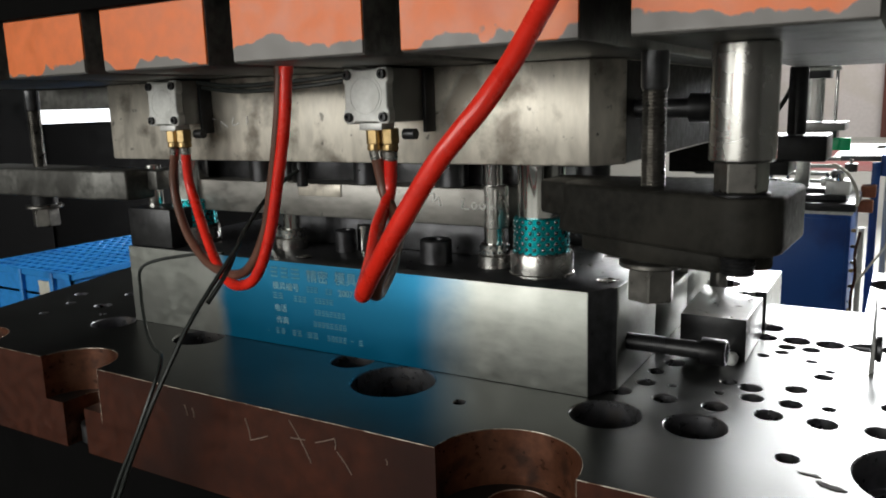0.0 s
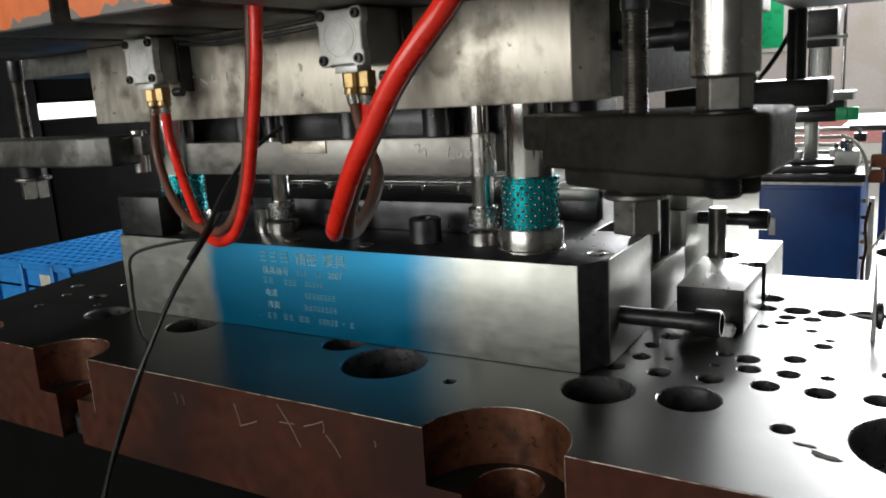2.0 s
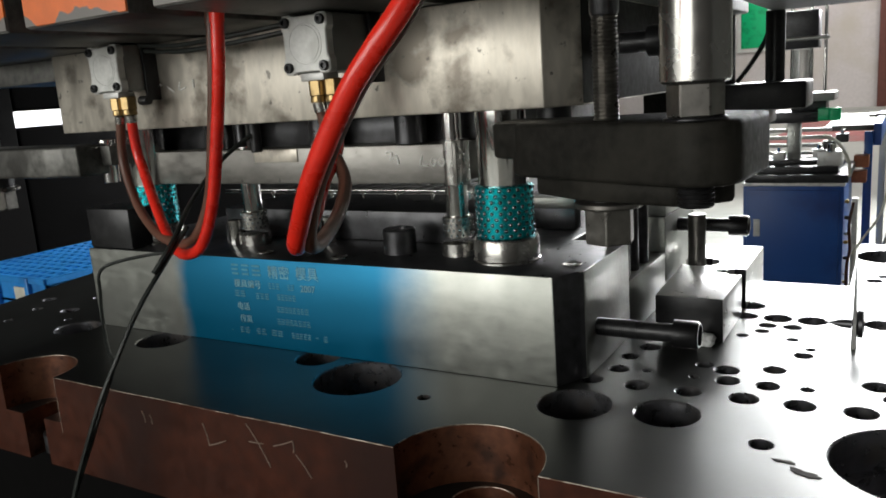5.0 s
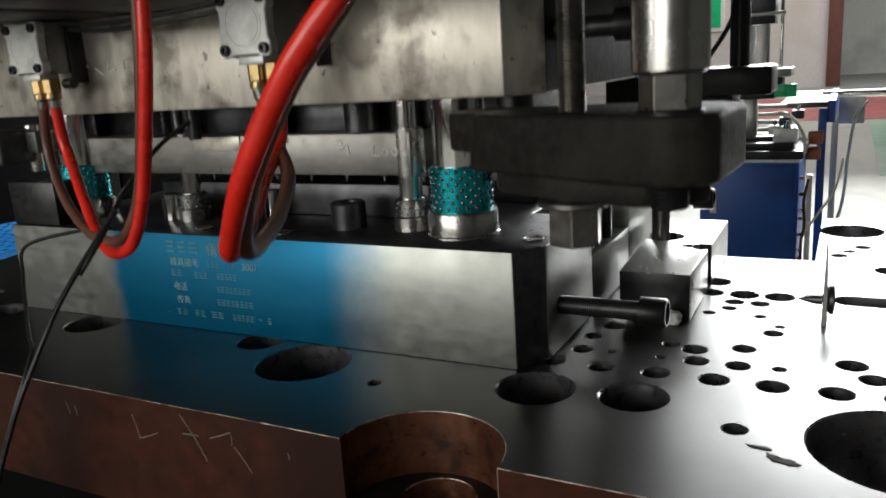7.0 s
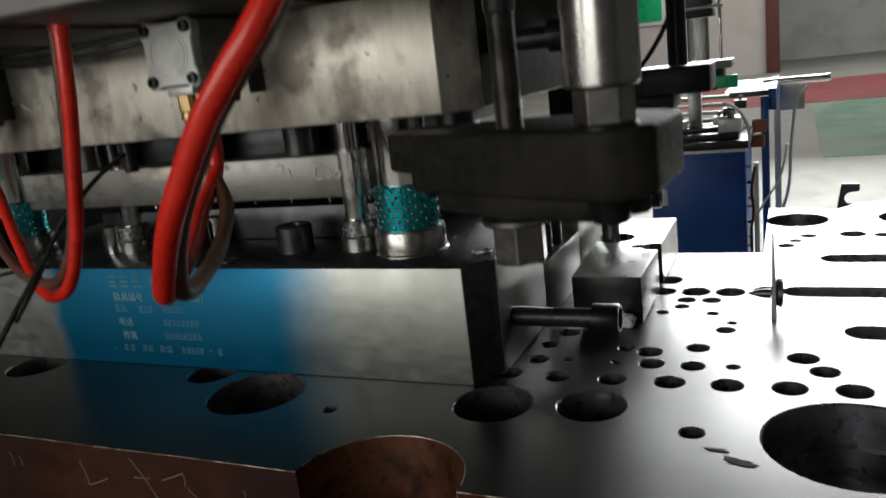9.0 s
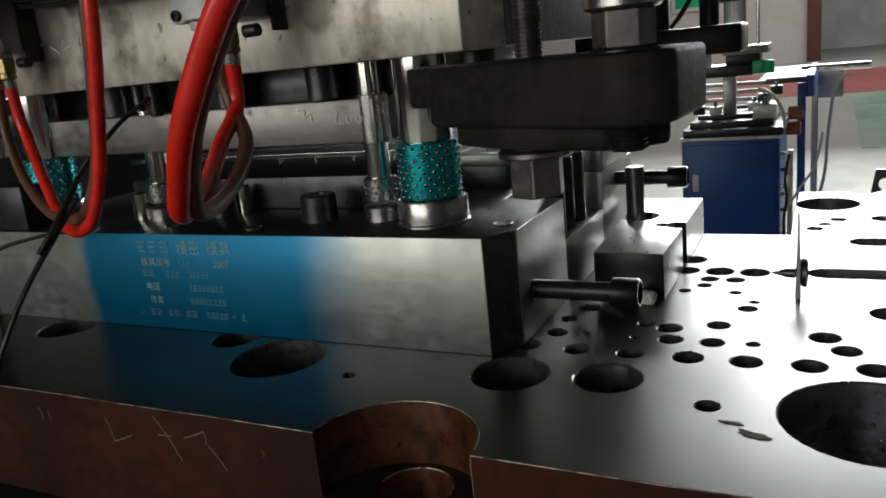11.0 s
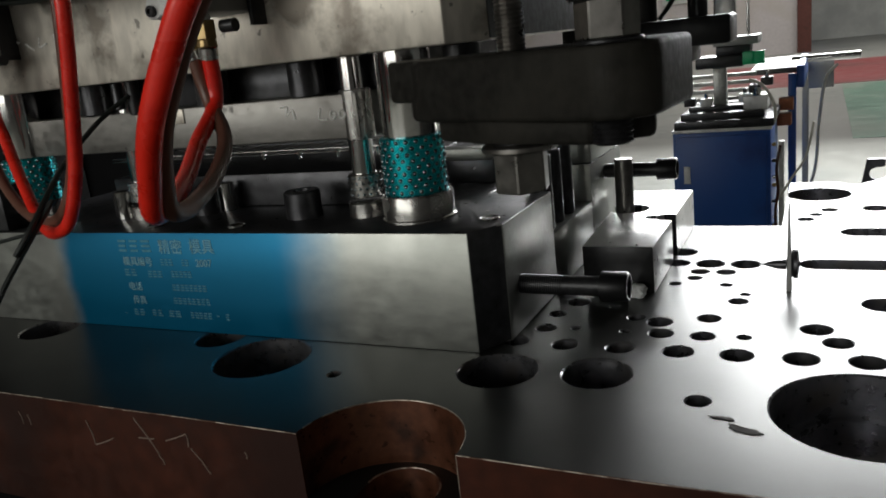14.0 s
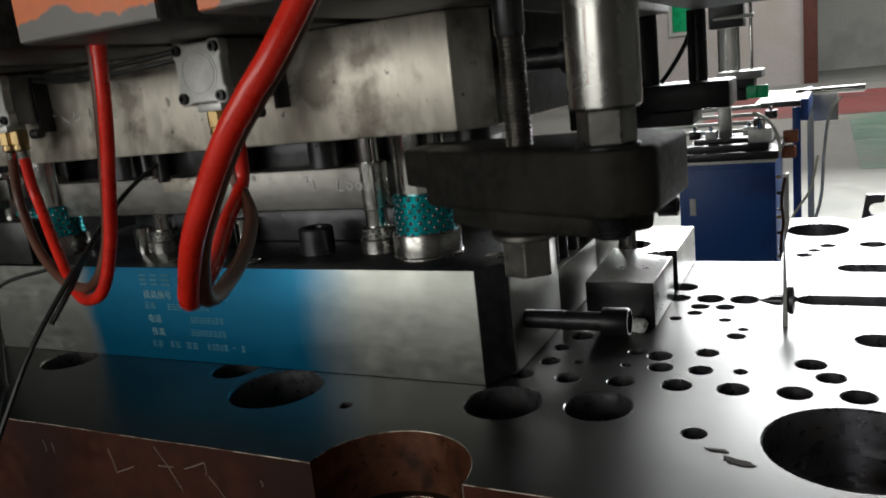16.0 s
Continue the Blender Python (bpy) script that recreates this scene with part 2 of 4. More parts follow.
def box(x0, x1, y0, y1, z0, z1, bevel=0.0, seg=2, bm=None):
    one = bmesh.new()
    bmesh.ops.create_cube(one, size=1)
    bmesh.ops.scale(one, vec=(x1 - x0, y1 - y0, z1 - z0), verts=one.verts)
    bmesh.ops.translate(one, vec=((x0 + x1) / 2, (y0 + y1) / 2, (z0 + z1) / 2), verts=one.verts)
    if bevel:
        bmesh.ops.bevel(one, geom=one.edges[:], offset=bevel, segments=seg, affect="EDGES", profile=0.5)
    return merge(bm, one)


def merge(bm, one):
    if bm is None:
        return one
    me = bpy.data.meshes.new("tmp")
    one.to_mesh(me)
    one.free()
    bm.from_mesh(me)
    bpy.data.meshes.remove(me)
    return bm


def lathe(rows, seg=32, bm=None, at=(0, 0, 0), axis="z"):
    """A turned solid from rows of (height, radius), closed at both ends."""
    one = bmesh.new()
    rings = []
    for h, r in rows:
        rings.append([one.verts.new((r * math.cos(2 * math.pi * k / seg), r * math.sin(2 * math.pi * k / seg), h)) for k in range(seg)])
    for a, b in zip(rings, rings[1:]):
        for k in range(seg):
            one.faces.new((a[k], a[(k + 1) % seg], b[(k + 1) % seg], b[k]))
    one.faces.new(rings[0][::-1])
    one.faces.new(rings[-1])
    turn = {"z": Matrix(), "x": pose(0, 0, 0, 0, 90, 0), "y": pose(0, 0, 0, 90, 0, 0), "-y": pose(0, 0, 0, -90, 0, 0)}[axis]
    bmesh.ops.transform(one, matrix=Matrix.Translation(at) @ turn, verts=one.verts)
    bmesh.ops.recalc_face_normals(one, faces=one.faces)
    return merge(bm, one)


def rod(x, y, z0, z1, r, c=0.0008, seg=32, bm=None):
    return lathe([(z0, r - c), (z0 + c, r), (z1 - c, r), (z1, r - c)], seg, bm, (x, y, 0))


def thread(x, y, z0, z1, r, pitch=0.0026, seg=24, bm=None, axis="z", at=(0, 0, 0)):
    rows, z = [], z0
    while z < z1:
        rows += [(z, r * 0.86), (z + pitch * 0.5, r)]
        z += pitch
    rows.append((z1, r * 0.86))
    return lathe(rows, seg, bm, (x, y, 0) if axis == "z" else at, axis)


def prism(outline, z0, z1, bevel=0.0, seg=2, bm=None):
    one = bmesh.new()
    low = [one.verts.new((x, y, z0)) for x, y in outline]
    top = [one.verts.new((x, y, z1)) for x, y in outline]
    one.faces.new(low[::-1])
    one.faces.new(top)
    for k in range(len(outline)):
        j = (k + 1) % len(outline)
        one.faces.new((low[k], low[j], top[j], top[k]))
    bmesh.ops.recalc_face_normals(one, faces=one.faces)
    if bevel:
        bmesh.ops.bevel(one, geom=one.edges[:], offset=bevel, segments=seg, affect="EDGES", profile=0.5)
    return merge(bm, one)


def hexagon(x, y, z0, z1, r, turn=0.0, bm=None):
    return prism([(x + r * math.cos(radians(turn + 60 * k)), y + r * math.sin(radians(turn + 60 * k))) for k in range(6)], z0, z1, 0.0008, 1, bm)


def tube(points, r, seg=12, bm=None, steps=10):
    """A round hose or cable along a smooth curve through the points."""
    pts = [Vector(p) for p in points]
    line = []
    for i in range(len(pts) - 1):
        p0, p1, p2, p3 = pts[max(i - 1, 0)], pts[i], pts[i + 1], pts[min(i + 2, len(pts) - 1)]
        for s in range(steps):
            t = s / steps
            line.append(0.5 * (2 * p1 + (p2 - p0) * t + (2 * p0 - 5 * p1 + 4 * p2 - p3) * t * t + (3 * p1 - p0 - 3 * p2 + p3) * t ** 3))
    line.append(pts[-1])
    one = bmesh.new()
    side = Vector((1, 0.3, 0.1)).normalized()
    rings = []
    for i, p in enumerate(line):
        way = (line[min(i + 1, len(line) - 1)] - line[max(i - 1, 0)]).normalized()
        side = (side - way * side.dot(way)).normalized()
        up = way.cross(side)
        rings.append([one.verts.new(p + r * (math.cos(2 * math.pi * k / seg) * side + math.sin(2 * math.pi * k / seg) * up)) for k in range(seg)])
    for a, b in zip(rings, rings[1:]):
        for k in range(seg):
            one.faces.new((a[k], a[(k + 1) % seg], b[(k + 1) % seg], b[k]))
    one.faces.new(rings[0][::-1])
    one.faces.new(rings[-1])
    bmesh.ops.recalc_face_normals(one, faces=one.faces)
    return merge(bm, one)


def cut(bm, tool):
    """The solid bm less the solid tool, as a new bmesh."""
    obs = []
    for name, b in (("tmp_a", bm), ("tmp_b", tool)):
        me = bpy.data.meshes.new(name)
        b.to_mesh(me)
        b.free()
        obs.append(new(name, me))
    mod = obs[0].modifiers.new("cut", "BOOLEAN")
    mod.object, mod.operation, mod.solver = obs[1], "DIFFERENCE", "EXACT"
    mod.use_self = True
    deps = bpy.context.evaluated_depsgraph_get()
    me = bpy.data.meshes.new_from_object(obs[0].evaluated_get(deps))
    out = bmesh.new()
    out.from_mesh(me)
    bpy.data.meshes.remove(me)
    for ob in obs:
        data = ob.data
        bpy.data.objects.remove(ob)
        bpy.data.meshes.remove(data)
    return out


def finish(bm, name, mat, smooth=40):
    me = bpy.data.meshes.new(name)
    bm.to_mesh(me)
    bm.free()
    me.materials.append(mat)
    if smooth:
        me.polygons.foreach_set("use_smooth", [True] * len(me.polygons))
        me.set_sharp_from_angle(angle=radians(smooth))
    return me


def thing(name, at, label, category, group="", kind="", share=None):
    """An Empty at the thing's base that carries its parts. share: how much of the ram's stroke it makes."""
    ob = new(name)
    ob.empty_display_size = 0.02
    ob.matrix_world = Matrix.Translation(at)
    tagged(ob, label, category, group, kind)
    if share is not None:
        RIDERS.append((ob, share))
    return ob


def part(name, bm, mat, parent, label="", smooth=40):
    """One mesh under a thing or a part; the bmesh is in the world's metres at the ram's lowest point."""
    if "nut" in name or name == "fitting":
        smooth = 15
    base = parent.matrix_world.translation if parent.parent is None else parent.parent.matrix_world.translation
    bmesh.ops.translate(bm, vec=-base, verts=bm.verts)
    ob = new(name, finish(bm, name, mat, smooth))
    ob.parent = parent
    if label:
        ob["label"] = label
    return ob


def solid(name, bm, mat, label="", category="", group="", kind="", at=(0, 0, 0), share=None, smooth=40):
    """A thing that is one mesh."""
    bmesh.ops.translate(bm, vec=-Vector(at), verts=bm.verts)
    ob = new(name, finish(bm, name, mat, smooth))
    ob.matrix_world = Matrix.Translation(at)
    tagged(ob, label, category, group, kind)
    if share is not None:
        RIDERS.append((ob, share))
    return ob


def lettering(body, x, y, z, height):
    """Flat raised letters that look to -y, from the built-in font."""
    cu = bpy.data.curves.new("tmp", "FONT")
    cu.body, cu.size, cu.extrude = body, height * 1.15, 0.0002
    ob = new("tmp", cu)
    me = bpy.data.meshes.new_from_object(ob.evaluated_get(bpy.context.evaluated_depsgraph_get()))
    bm = bmesh.new()
    bm.from_mesh(me)
    bpy.data.objects.remove(ob)
    bpy.data.curves.remove(cu)
    bpy.data.meshes.remove(me)
    bmesh.ops.transform(bm, matrix=Matrix.Translation((x, y, z)) @ pose(0, 0, 0, 90, 0, 0), verts=bm.verts)
    return bm


def cap_screw(bm, x, y, z, r=0.004):
    """Head of a socket screw, proud of a face that looks to -y."""
    return lathe([(0, r), (0.003, r), (0.0035, r * 0.85), (0.0035, r * 0.5), (0.0015, r * 0.45)], 16, bm, (x, y, z), "y")

# ---- the hall ----
FLOOR = -0.85
solid("floor", box(-16, 20, -9, 27.5, FLOOR - 0.2, FLOOR), M_FLOOR, "worn grey concrete factory floor", "floor", kind="structure")
solid("green_walkway", box(0.45, 9, 6.6, 11.5, FLOOR, FLOOR + 0.004), M_FLOORGREEN, "faded green painted walkway on the concrete floor", "floor marking", kind="structure")
solid("red_walkway", box(-1.5, 9, 11.6, 16.5, FLOOR, FLOOR + 0.004), M_FLOORRED, "dull red painted band on the concrete floor", "floor marking", kind="structure")
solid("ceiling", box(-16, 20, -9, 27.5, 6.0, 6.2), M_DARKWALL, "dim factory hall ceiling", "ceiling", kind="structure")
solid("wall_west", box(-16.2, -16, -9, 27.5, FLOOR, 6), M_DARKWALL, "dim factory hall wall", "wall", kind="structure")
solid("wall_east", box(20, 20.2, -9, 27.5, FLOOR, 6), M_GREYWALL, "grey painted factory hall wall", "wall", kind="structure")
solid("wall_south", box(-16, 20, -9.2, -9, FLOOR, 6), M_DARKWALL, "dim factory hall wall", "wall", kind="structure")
solid("wall_north", box(-16, -0.35, 20.5, 20.7, FLOOR, 6), M_WALL, "cream painted factory wall", "wall", kind="structure")
solid("wall_far", box(-0.6, 20, 27.0, 27.2, FLOOR, 6), M_GREYWALL, "grey painted far factory wall", "wall", kind="structure")
solid("door_frame", box(-0.35, -0.05, 20.35, 20.75, FLOOR, 3.4, 0.01), M_FRAME, "maroon painted steel door frame", "door frame", kind="structure")
board = thing("notice_board", (-3.05, 20.5, 0.6), "green notice board with pale frame on the cream wall", "notice board")
part("board_frame", box(-3.45, -2.65, 20.455, 20.4995, 0.6, 2.3, 0.01), M_GREYWALL, board, "pale grey frame")
part("board_panel", box(-3.35, -2.75, 20.44, 20.4545, 0.7, 2.2, 0.004), M_GREEN, board, "green panel")

solid("window_1", box(-15.99, -15.96, 9.0, 12.4, -0.1, 0.6, 0.01), M_DAYLIGHT, "distant window strip full of daylight", "window", kind="structure")

# ---- bolster of the press ----
HOLES = [  # x, y, radius, depth
    (0.1085, 0.287, 0.013, 0.03), (0.109, 0.248, 0.0105, 0.03), (0.025, -0.027, 0.029, 0.05), (0.096, -0.019, 0.024, 0.05), (0.262, -0.043, 0.054, 0.03), (-0.178, -0.040, 0.040, 0.05),
    (-0.250, -0.008, 0.022, 0.05), (-0.462, -0.018, 0.029, 0.05), (-0.612, -0.020, 0.026, 0.05),
    (0.020, 0.029, 0.009, 0.03), (0.059, 0.028, 0.0095, 0.03), (0.101, 0.029, 0.010, 0.03), (0.143, 0.029, 0.0105, 0.03),
    (0.183, 0.029, 0.0105, 0.03), (0.224, 0.030, 0.011, 0.03), (0.264, 0.031, 0.011, 0.03), (0.305, 0.031, 0.011, 0.03),
    (0.167, -0.047, 0.0075, 0.03), (-0.096, -0.058, 0.005, 0.02), (0.125, 0.062, 0.009, 0.03), (0.120, 0.086, 0.0095, 0.03),
    (0.100, 0.093, 0.0065, 0.03), (0.098, 0.062, 0.0035, 0.02), (0.156, 0.061, 0.0085, 0.03), (0.156, 0.099, 0.0085, 0.03),
    (0.185, 0.063, 0.0045, 0.02), (0.174, 0.142, 0.0072, 0.03), (0.034, 0.093, 0.0068, 0.03), (0.034, 0.060, 0.008, 0.03),
    (0.044, 0.124, 0.009, 0.03), (0.058, 0.063, 0.0035, 0.02), (0.247, 0.062, 0.0095, 0.03), (0.233, 0.086, 0.0105, 0.03),
    (0.139, 0.248, 0.013, 0.03), (0.171, 0.248, 0.013, 0.03), (0.133, 0.222, 0.008, 0.03), (0.156, 0.222, 0.008, 0.03),
    (0.131, 0.202, 0.006, 0.03), (0.160, 0.184, 0.0045, 0.02), (0.116, 0.184, 0.005, 0.02), (0.178, 0.160, 0.0035, 0.02),
    (0.231, 0.556, 0.036, 0.05), (0.243, 0.470, 0.008, 0.03), (0.229, 0.447, 0.006, 0.02), (0.219, 0.425, 0.008, 0.03),
    (0.290, 0.476, 0.013, 0.03), (0.320, 0.470, 0.008, 0.03), (0.345, 0.09, 0.0105, 0.03), (0.31, 0.062, 0.0095, 0.03),
    (0.345, 0.031, 0.011, 0.03), (0.42, -0.05, 0.054, 0.03), (0.205, 0.253, 0.0135, 0.03), (0.36, 0.56, 0.036, 0.05),
    (-0.70, 0.03, 0.011, 0.03), (-0.67, 0.07, 0.006, 0.03), (-0.72, 0.09, 0.008, 0.03), (-0.755, 0.02, 0.006, 0.03),
    (-0.70, 0.13, 0.006, 0.03), (-0.79, 0.06, 0.0085, 0.03), (-0.74, -0.03, 0.005, 0.03), (-0.66, 0.00, 0.004, 0.02),
]
SLOTS = [(-0.012, 0.057, 0.026), (-0.520, 0.047, 0.018), (-0.722, 0.047, 0.018), (0.545, 0.057, 0.026)]  # x, counterbore, slot
bolster = thing("bolster", (-0.1, 0.2, -0.098), "thick drilled steel bolster plate with rusty brown front", "press bolster", kind="structure")
plate = prism([(-0.80, -0.145), (0.75, -0.145), (0.75, 0.655), (0.31, 0.655), (0.275, 0.61), (0.25, 0.633), (0.196, 0.633), (0.196, 0.395), (-0.93, 0.395)],
              -0.098, 0.0)
tool = bmesh.new()
for x, y, r, d in HOLES:
    lathe([(-d, r), (-0.0012, r), (0.0, r + 0.0012), (0.002, r + 0.0012)], 40 if r > 0.02 else 20, tool, (x, y, 0))
plate = cut(plate, tool)
tool = bmesh.new()
lathe([(-0.045, 0.047), (0.01, 0.047)], 48, tool, (0.262, -0.043, 0))
for x, wide, slim in SLOTS:
    lathe([(-0.048, wide), (0.01, wide)], 48, tool, (x, -0.142, 0))
    lathe([(-0.12, slim), (-0.04, slim)], 32, tool, (x, -0.118, 0))
    box(x - slim, x + slim, -0.16, -0.118, -0.12, -0.04, bm=tool)
for x0, x1, y in ((0.232, 0.60, 0.252), (0.268, 0.50, 0.369), (0.279, 0.40, 0.146)):
    lathe([(-0.02, 0.0155), (0.01, 0.0155)], 20, tool, (x0, y, 0))
    box(x0, x1, y - 0.0155, y + 0.0155, -0.02, 0.01, bm=tool)
    lathe([(-0.02, 0.0155), (0.01, 0.0155)], 20, tool, (x1, y, 0))
plate = cut(plate, tool)
top = part("bolster_plate", plate, M_BOLSTER, bolster, "ground oily steel plate with many drilled holes", 35)
top.data.materials.append(M_RUST)
top.data.materials.append(M_BORE)
top.data.materials.append(M_LITBORE)
for p in top.data.polygons:
    c, n = p.center + Vector((-0.1, 0.2, -0.098)), p.normal
    if n.y < -0.9 and abs(c.y + 0.145) < 0.004 and abs(n.z) < 0.2:
        p.material_index = 1
    elif c.y < -0.06 and abs(n.z) < 0.3 and any(math.hypot(c.x - x, c.y + 0.142) < w + 0.004 for x, w, s in SLOTS):
        p.material_index = 2
    # hole interiors: lighter steel that carries the light on their walls
    elif -0.09 < c.z < -0.0004 and c.y > -0.1:
        p.material_index = 3


def arc(x, y, z, r, a, b):
    return [(x + r * math.cos(radians(a + (b - a) * k / 12)), y + r * math.sin(radians(a + (b - a) * k / 12)), z) for k in range(13)]


# bare worn metal on the top edge; corner lines and rims are painted edge highlights
stops = [-0.80] + [v for x, w, s in sorted(SLOTS) for v in (x - w, x + w)] + [0.75]
for a, b in zip(stops[::2], stops[1::2]):
    part("worn_edge", tube([(a + (b - a) * k / 8, -0.1448, -0.0003 - 0.0002 * (k % 3)) for k in range(9)], 0.0005, 6, None, 2), M_WORN, bolster, "bare worn steel edge")
    part("worn_edge", tube([(a, -0.1448, -0.001), (a, -0.1448, -0.03), (a, -0.1449, -0.06)], 0.0004, 6, None, 2), M_WORN, bolster)
for x, wide, slim in SLOTS:
    part("bright_rim", tube(arc(x, -0.142, -0.0004, wide, 4, 176), 0.0005, 6, None, 2), M_WORN, bolster, "bright rim standing for the highlight on the counterbore's edge")
    part("bright_rim", tube(arc(x, -0.118, -0.0478, slim, 2, 178), 0.0006, 6, None, 2), M_WORN, bolster)
    part("seat_washer", lathe([(-0.0945, slim * 0.98), (-0.075, slim * 0.98), (-0.074, slim * 0.9), (-0.074, slim * 0.3), (-0.078, slim * 0.28)], 24, None, (x, -0.118, 0)), M_DARK, bolster, "dark plug low in the counterbore")
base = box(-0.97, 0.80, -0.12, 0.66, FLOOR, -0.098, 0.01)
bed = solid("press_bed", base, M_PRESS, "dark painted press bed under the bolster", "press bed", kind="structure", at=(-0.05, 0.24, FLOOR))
# added dark block that hides the bright floor below the bolster
solid("bed_filler", box(-1.9, 0.85, -0.44, -0.125, FLOOR, -0.30, 0.01), M_PRESS, "near-black block added before the press bed to darken the view below", "press bed", kind="structure", at=(-0.4, -0.28, FLOOR))


def smear(x, y, rx, ry, turn, seed):
    """A flat stain with a ragged outline."""
    pts = []
    for k in range(40):
        a = 2 * math.pi * k / 40
        r = 1 + 0.55 * noise.noise((1.6 * math.cos(a) + seed, 1.6 * math.sin(a), 0.3)) + 0.3 * noise.noise((5 * math.cos(a), 5 * math.sin(a) + seed, 2.0))
        px, py = rx * r * math.cos(a), ry * r * math.sin(a)
        pts.append((x + px * math.cos(turn) - py * math.sin(turn), y + px * math.sin(turn) + py * math.cos(turn)))
    return prism(pts, 0.0002, 0.0005)


solid("oil_smear", smear(0.197, -0.079, 0.011, 0.0035, -0.3, 3.0), M_OIL, "dark dried oil smear on the bolster plate", "stain")
solid("oil_smear", smear(0.184, -0.067, 0.006, 0.0020, -0.1, 7.0), M_OIL, "small dark oil smear on the bolster plate", "stain")

# chalk marks on the front of the bolster
chalk = thing("chalk_mark", (-0.24, -0.146, -0.04), "scribbled chalk strokes on the brown bolster front", "marking")
for k, (a, b) in enumerate([((-0.267, -0.014), (-0.262, -0.034)), ((-0.262, -0.034), (-0.241, -0.026)), ((-0.215, -0.006), (-0.196, -0.034)),
                            ((-0.214, -0.022), (-0.198, -0.021)), ((-0.187, -0.021), (-0.166, -0.013)), ((-0.166, -0.013), (-0.166, -0.023)),
                            ((-0.164, -0.024), (-0.150, -0.042)), ((-0.197, -0.034), (-0.193, -0.041)), ((-0.345, -0.015), (-0.342, -0.026)),
                            ((-0.335, -0.017), (-0.333, -0.026)), ((-0.115, -0.020), (-0.114, -0.025))]):
    part("stroke", tube([(a[0], -0.1452, a[1]), ((a[0] + b[0]) / 2 + 0.001, -0.1452, (a[1] + b[1]) / 2), (b[0], -0.1452, b[1])], 0.0006, 5, None, 3), M_CHALK, chalk)

# ---- lower half of the die ----
lower = thing("lower_die", (0, 0, 0), "ground steel lower die shoe with sprayed blue front", "stamping die")
shoe = prism([(-0.595, 0.0), (0.0, 0.0), (0.013, 0.025), (0.017, 0.029), (0.017, 0.15), (-0.04, 0.15), (-0.04, 0.285), (0.017, 0.285), (0.017, 0.42), (-0.595, 0.42)],
             0.0, 0.095, 0.0012, 2)
shoe_top = part("lower_shoe", shoe, M_BLUEFACE, lower, "ground steel block, front face sprayed blue in the middle")
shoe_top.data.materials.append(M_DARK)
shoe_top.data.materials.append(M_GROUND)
# top, corner chamfer and left end take a darker steel than the front
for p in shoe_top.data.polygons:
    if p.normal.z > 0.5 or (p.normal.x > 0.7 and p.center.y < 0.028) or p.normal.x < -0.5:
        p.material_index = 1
    elif p.normal.x > 0.9:
        p.material_index = 2
part("shoe_ledge", box(-0.041, 0.0165, 0.149, 0.286, 0.0, 0.055, 0.001), M_GROUND, lower)
part("rear_block", box(-0.05, 0.0175, 0.287, 0.41, 0.0955, 0.128, 0.0015), M_GROUND, lower, "bright ground steel block")
for k, y in enumerate((0.17, 0.20, 0.235)):
    part("spacer_post", rod(0.004, y, 0.055, 0.125, 0.008), M_DARK, lower)
part("die_plate", box(-0.47, -0.125, 0.105, 0.38, 0.0955, 0.128, 0.0015), M_DARK, lower, "dark oily die plate")
part("stop_block", box(-0.594, -0.52, 0.004, 0.05, 0.0955, 0.142, 0.0015), M_OXIDE, lower, "black steel stop block")
for x, y in ((-0.235, 0.022), (-0.335, 0.025), (0.0, 0.045)):
    bm = lathe([(0.0952, 0.0075), (0.0962, 0.0085), (0.0966, 0.0085), (0.0969, 0.0075), (0.0960, 0.0055)], 20, None, (x, y, 0))
    part("plug_screw", bm, M_TURNED, lower)
for x, y, r in ((-0.187, 0.06, 0.0165), (-0.42, 0.07, 0.011), (-0.315, 0.075, 0.012)):
    part("stop_pin", lathe([(0.0952, r), (0.118, r), (0.1195, r - 0.0015), (0.1195, r * 0.5), (0.117, r * 0.45)], 28, None, (x, y, 0)), M_DARK, lower)
for x, y in ((-0.405, 0.055), (-0.30, 0.09)):
    part("stop_pin", rod(x, y, 0.0952, 0.124, 0.008), M_CHROME, lower)
GUIDES = [(-0.067, 0.056), (-0.537, 0.058)]
PINS = [(-0.122, 0.066), (-0.385, 0.066)]
for x, y in GUIDES:
    part("guide_bush", lathe([(0.0952, 0.0310), (0.097, 0.0310), (0.098, 0.0298), (0.115, 0.0298), (0.117, 0.0288), (0.117, 0.0275)], 48, None, (x, y, 0)), M_TURNED, lower, "turned steel guide bush")
for x, y in PINS:
    part("pin_bush", lathe([(0.0952, 0.017), (0.107, 0.017), (0.108, 0.016), (0.1085, 0.015)], 32, None, (x, y, 0)), M_TURNED, lower, "small turned steel guide bush")


def socket_bolt(name, x0, x1, y, z, r, head, label, share=None):
    """A long socket-head screw that sticks out along x."""
    b = thing(name, (x0, y, z), label, "bolt", share=share)
    part("shank", lathe([(x0, r), (x1 - head, r)], 24, None, (0, y, z), "x"), M_OXIDE, b)
    part("thread", thread(0, 0, x0, x0 + 0.4 * (x1 - x0), r * 1.04, 0.0018, 20, None, "x", (0, y, z)), M_DARK, b)
    h = lathe([(x1 - head, r * 1.5), (x1 - 0.0018, r * 1.5), (x1, r * 1.32), (x1, r * 1.14), (x1 - 0.010, r * 1.08)], 28, None, (0, y, z), "x")
    part("head", h, M_OXIDE, b, "knurled socket head")
    return b


socket_bolt("eye_bolt", 0.017, 0.104, 0.058, 0.038, 0.0078, 0.021, "long black socket-head screw in the die's side")
socket_bolt("eye_bolt", 0.017, 0.0955, 0.345, 0.0765, 0.0078, 0.021, "long black socket-head screw in the die's rear side")

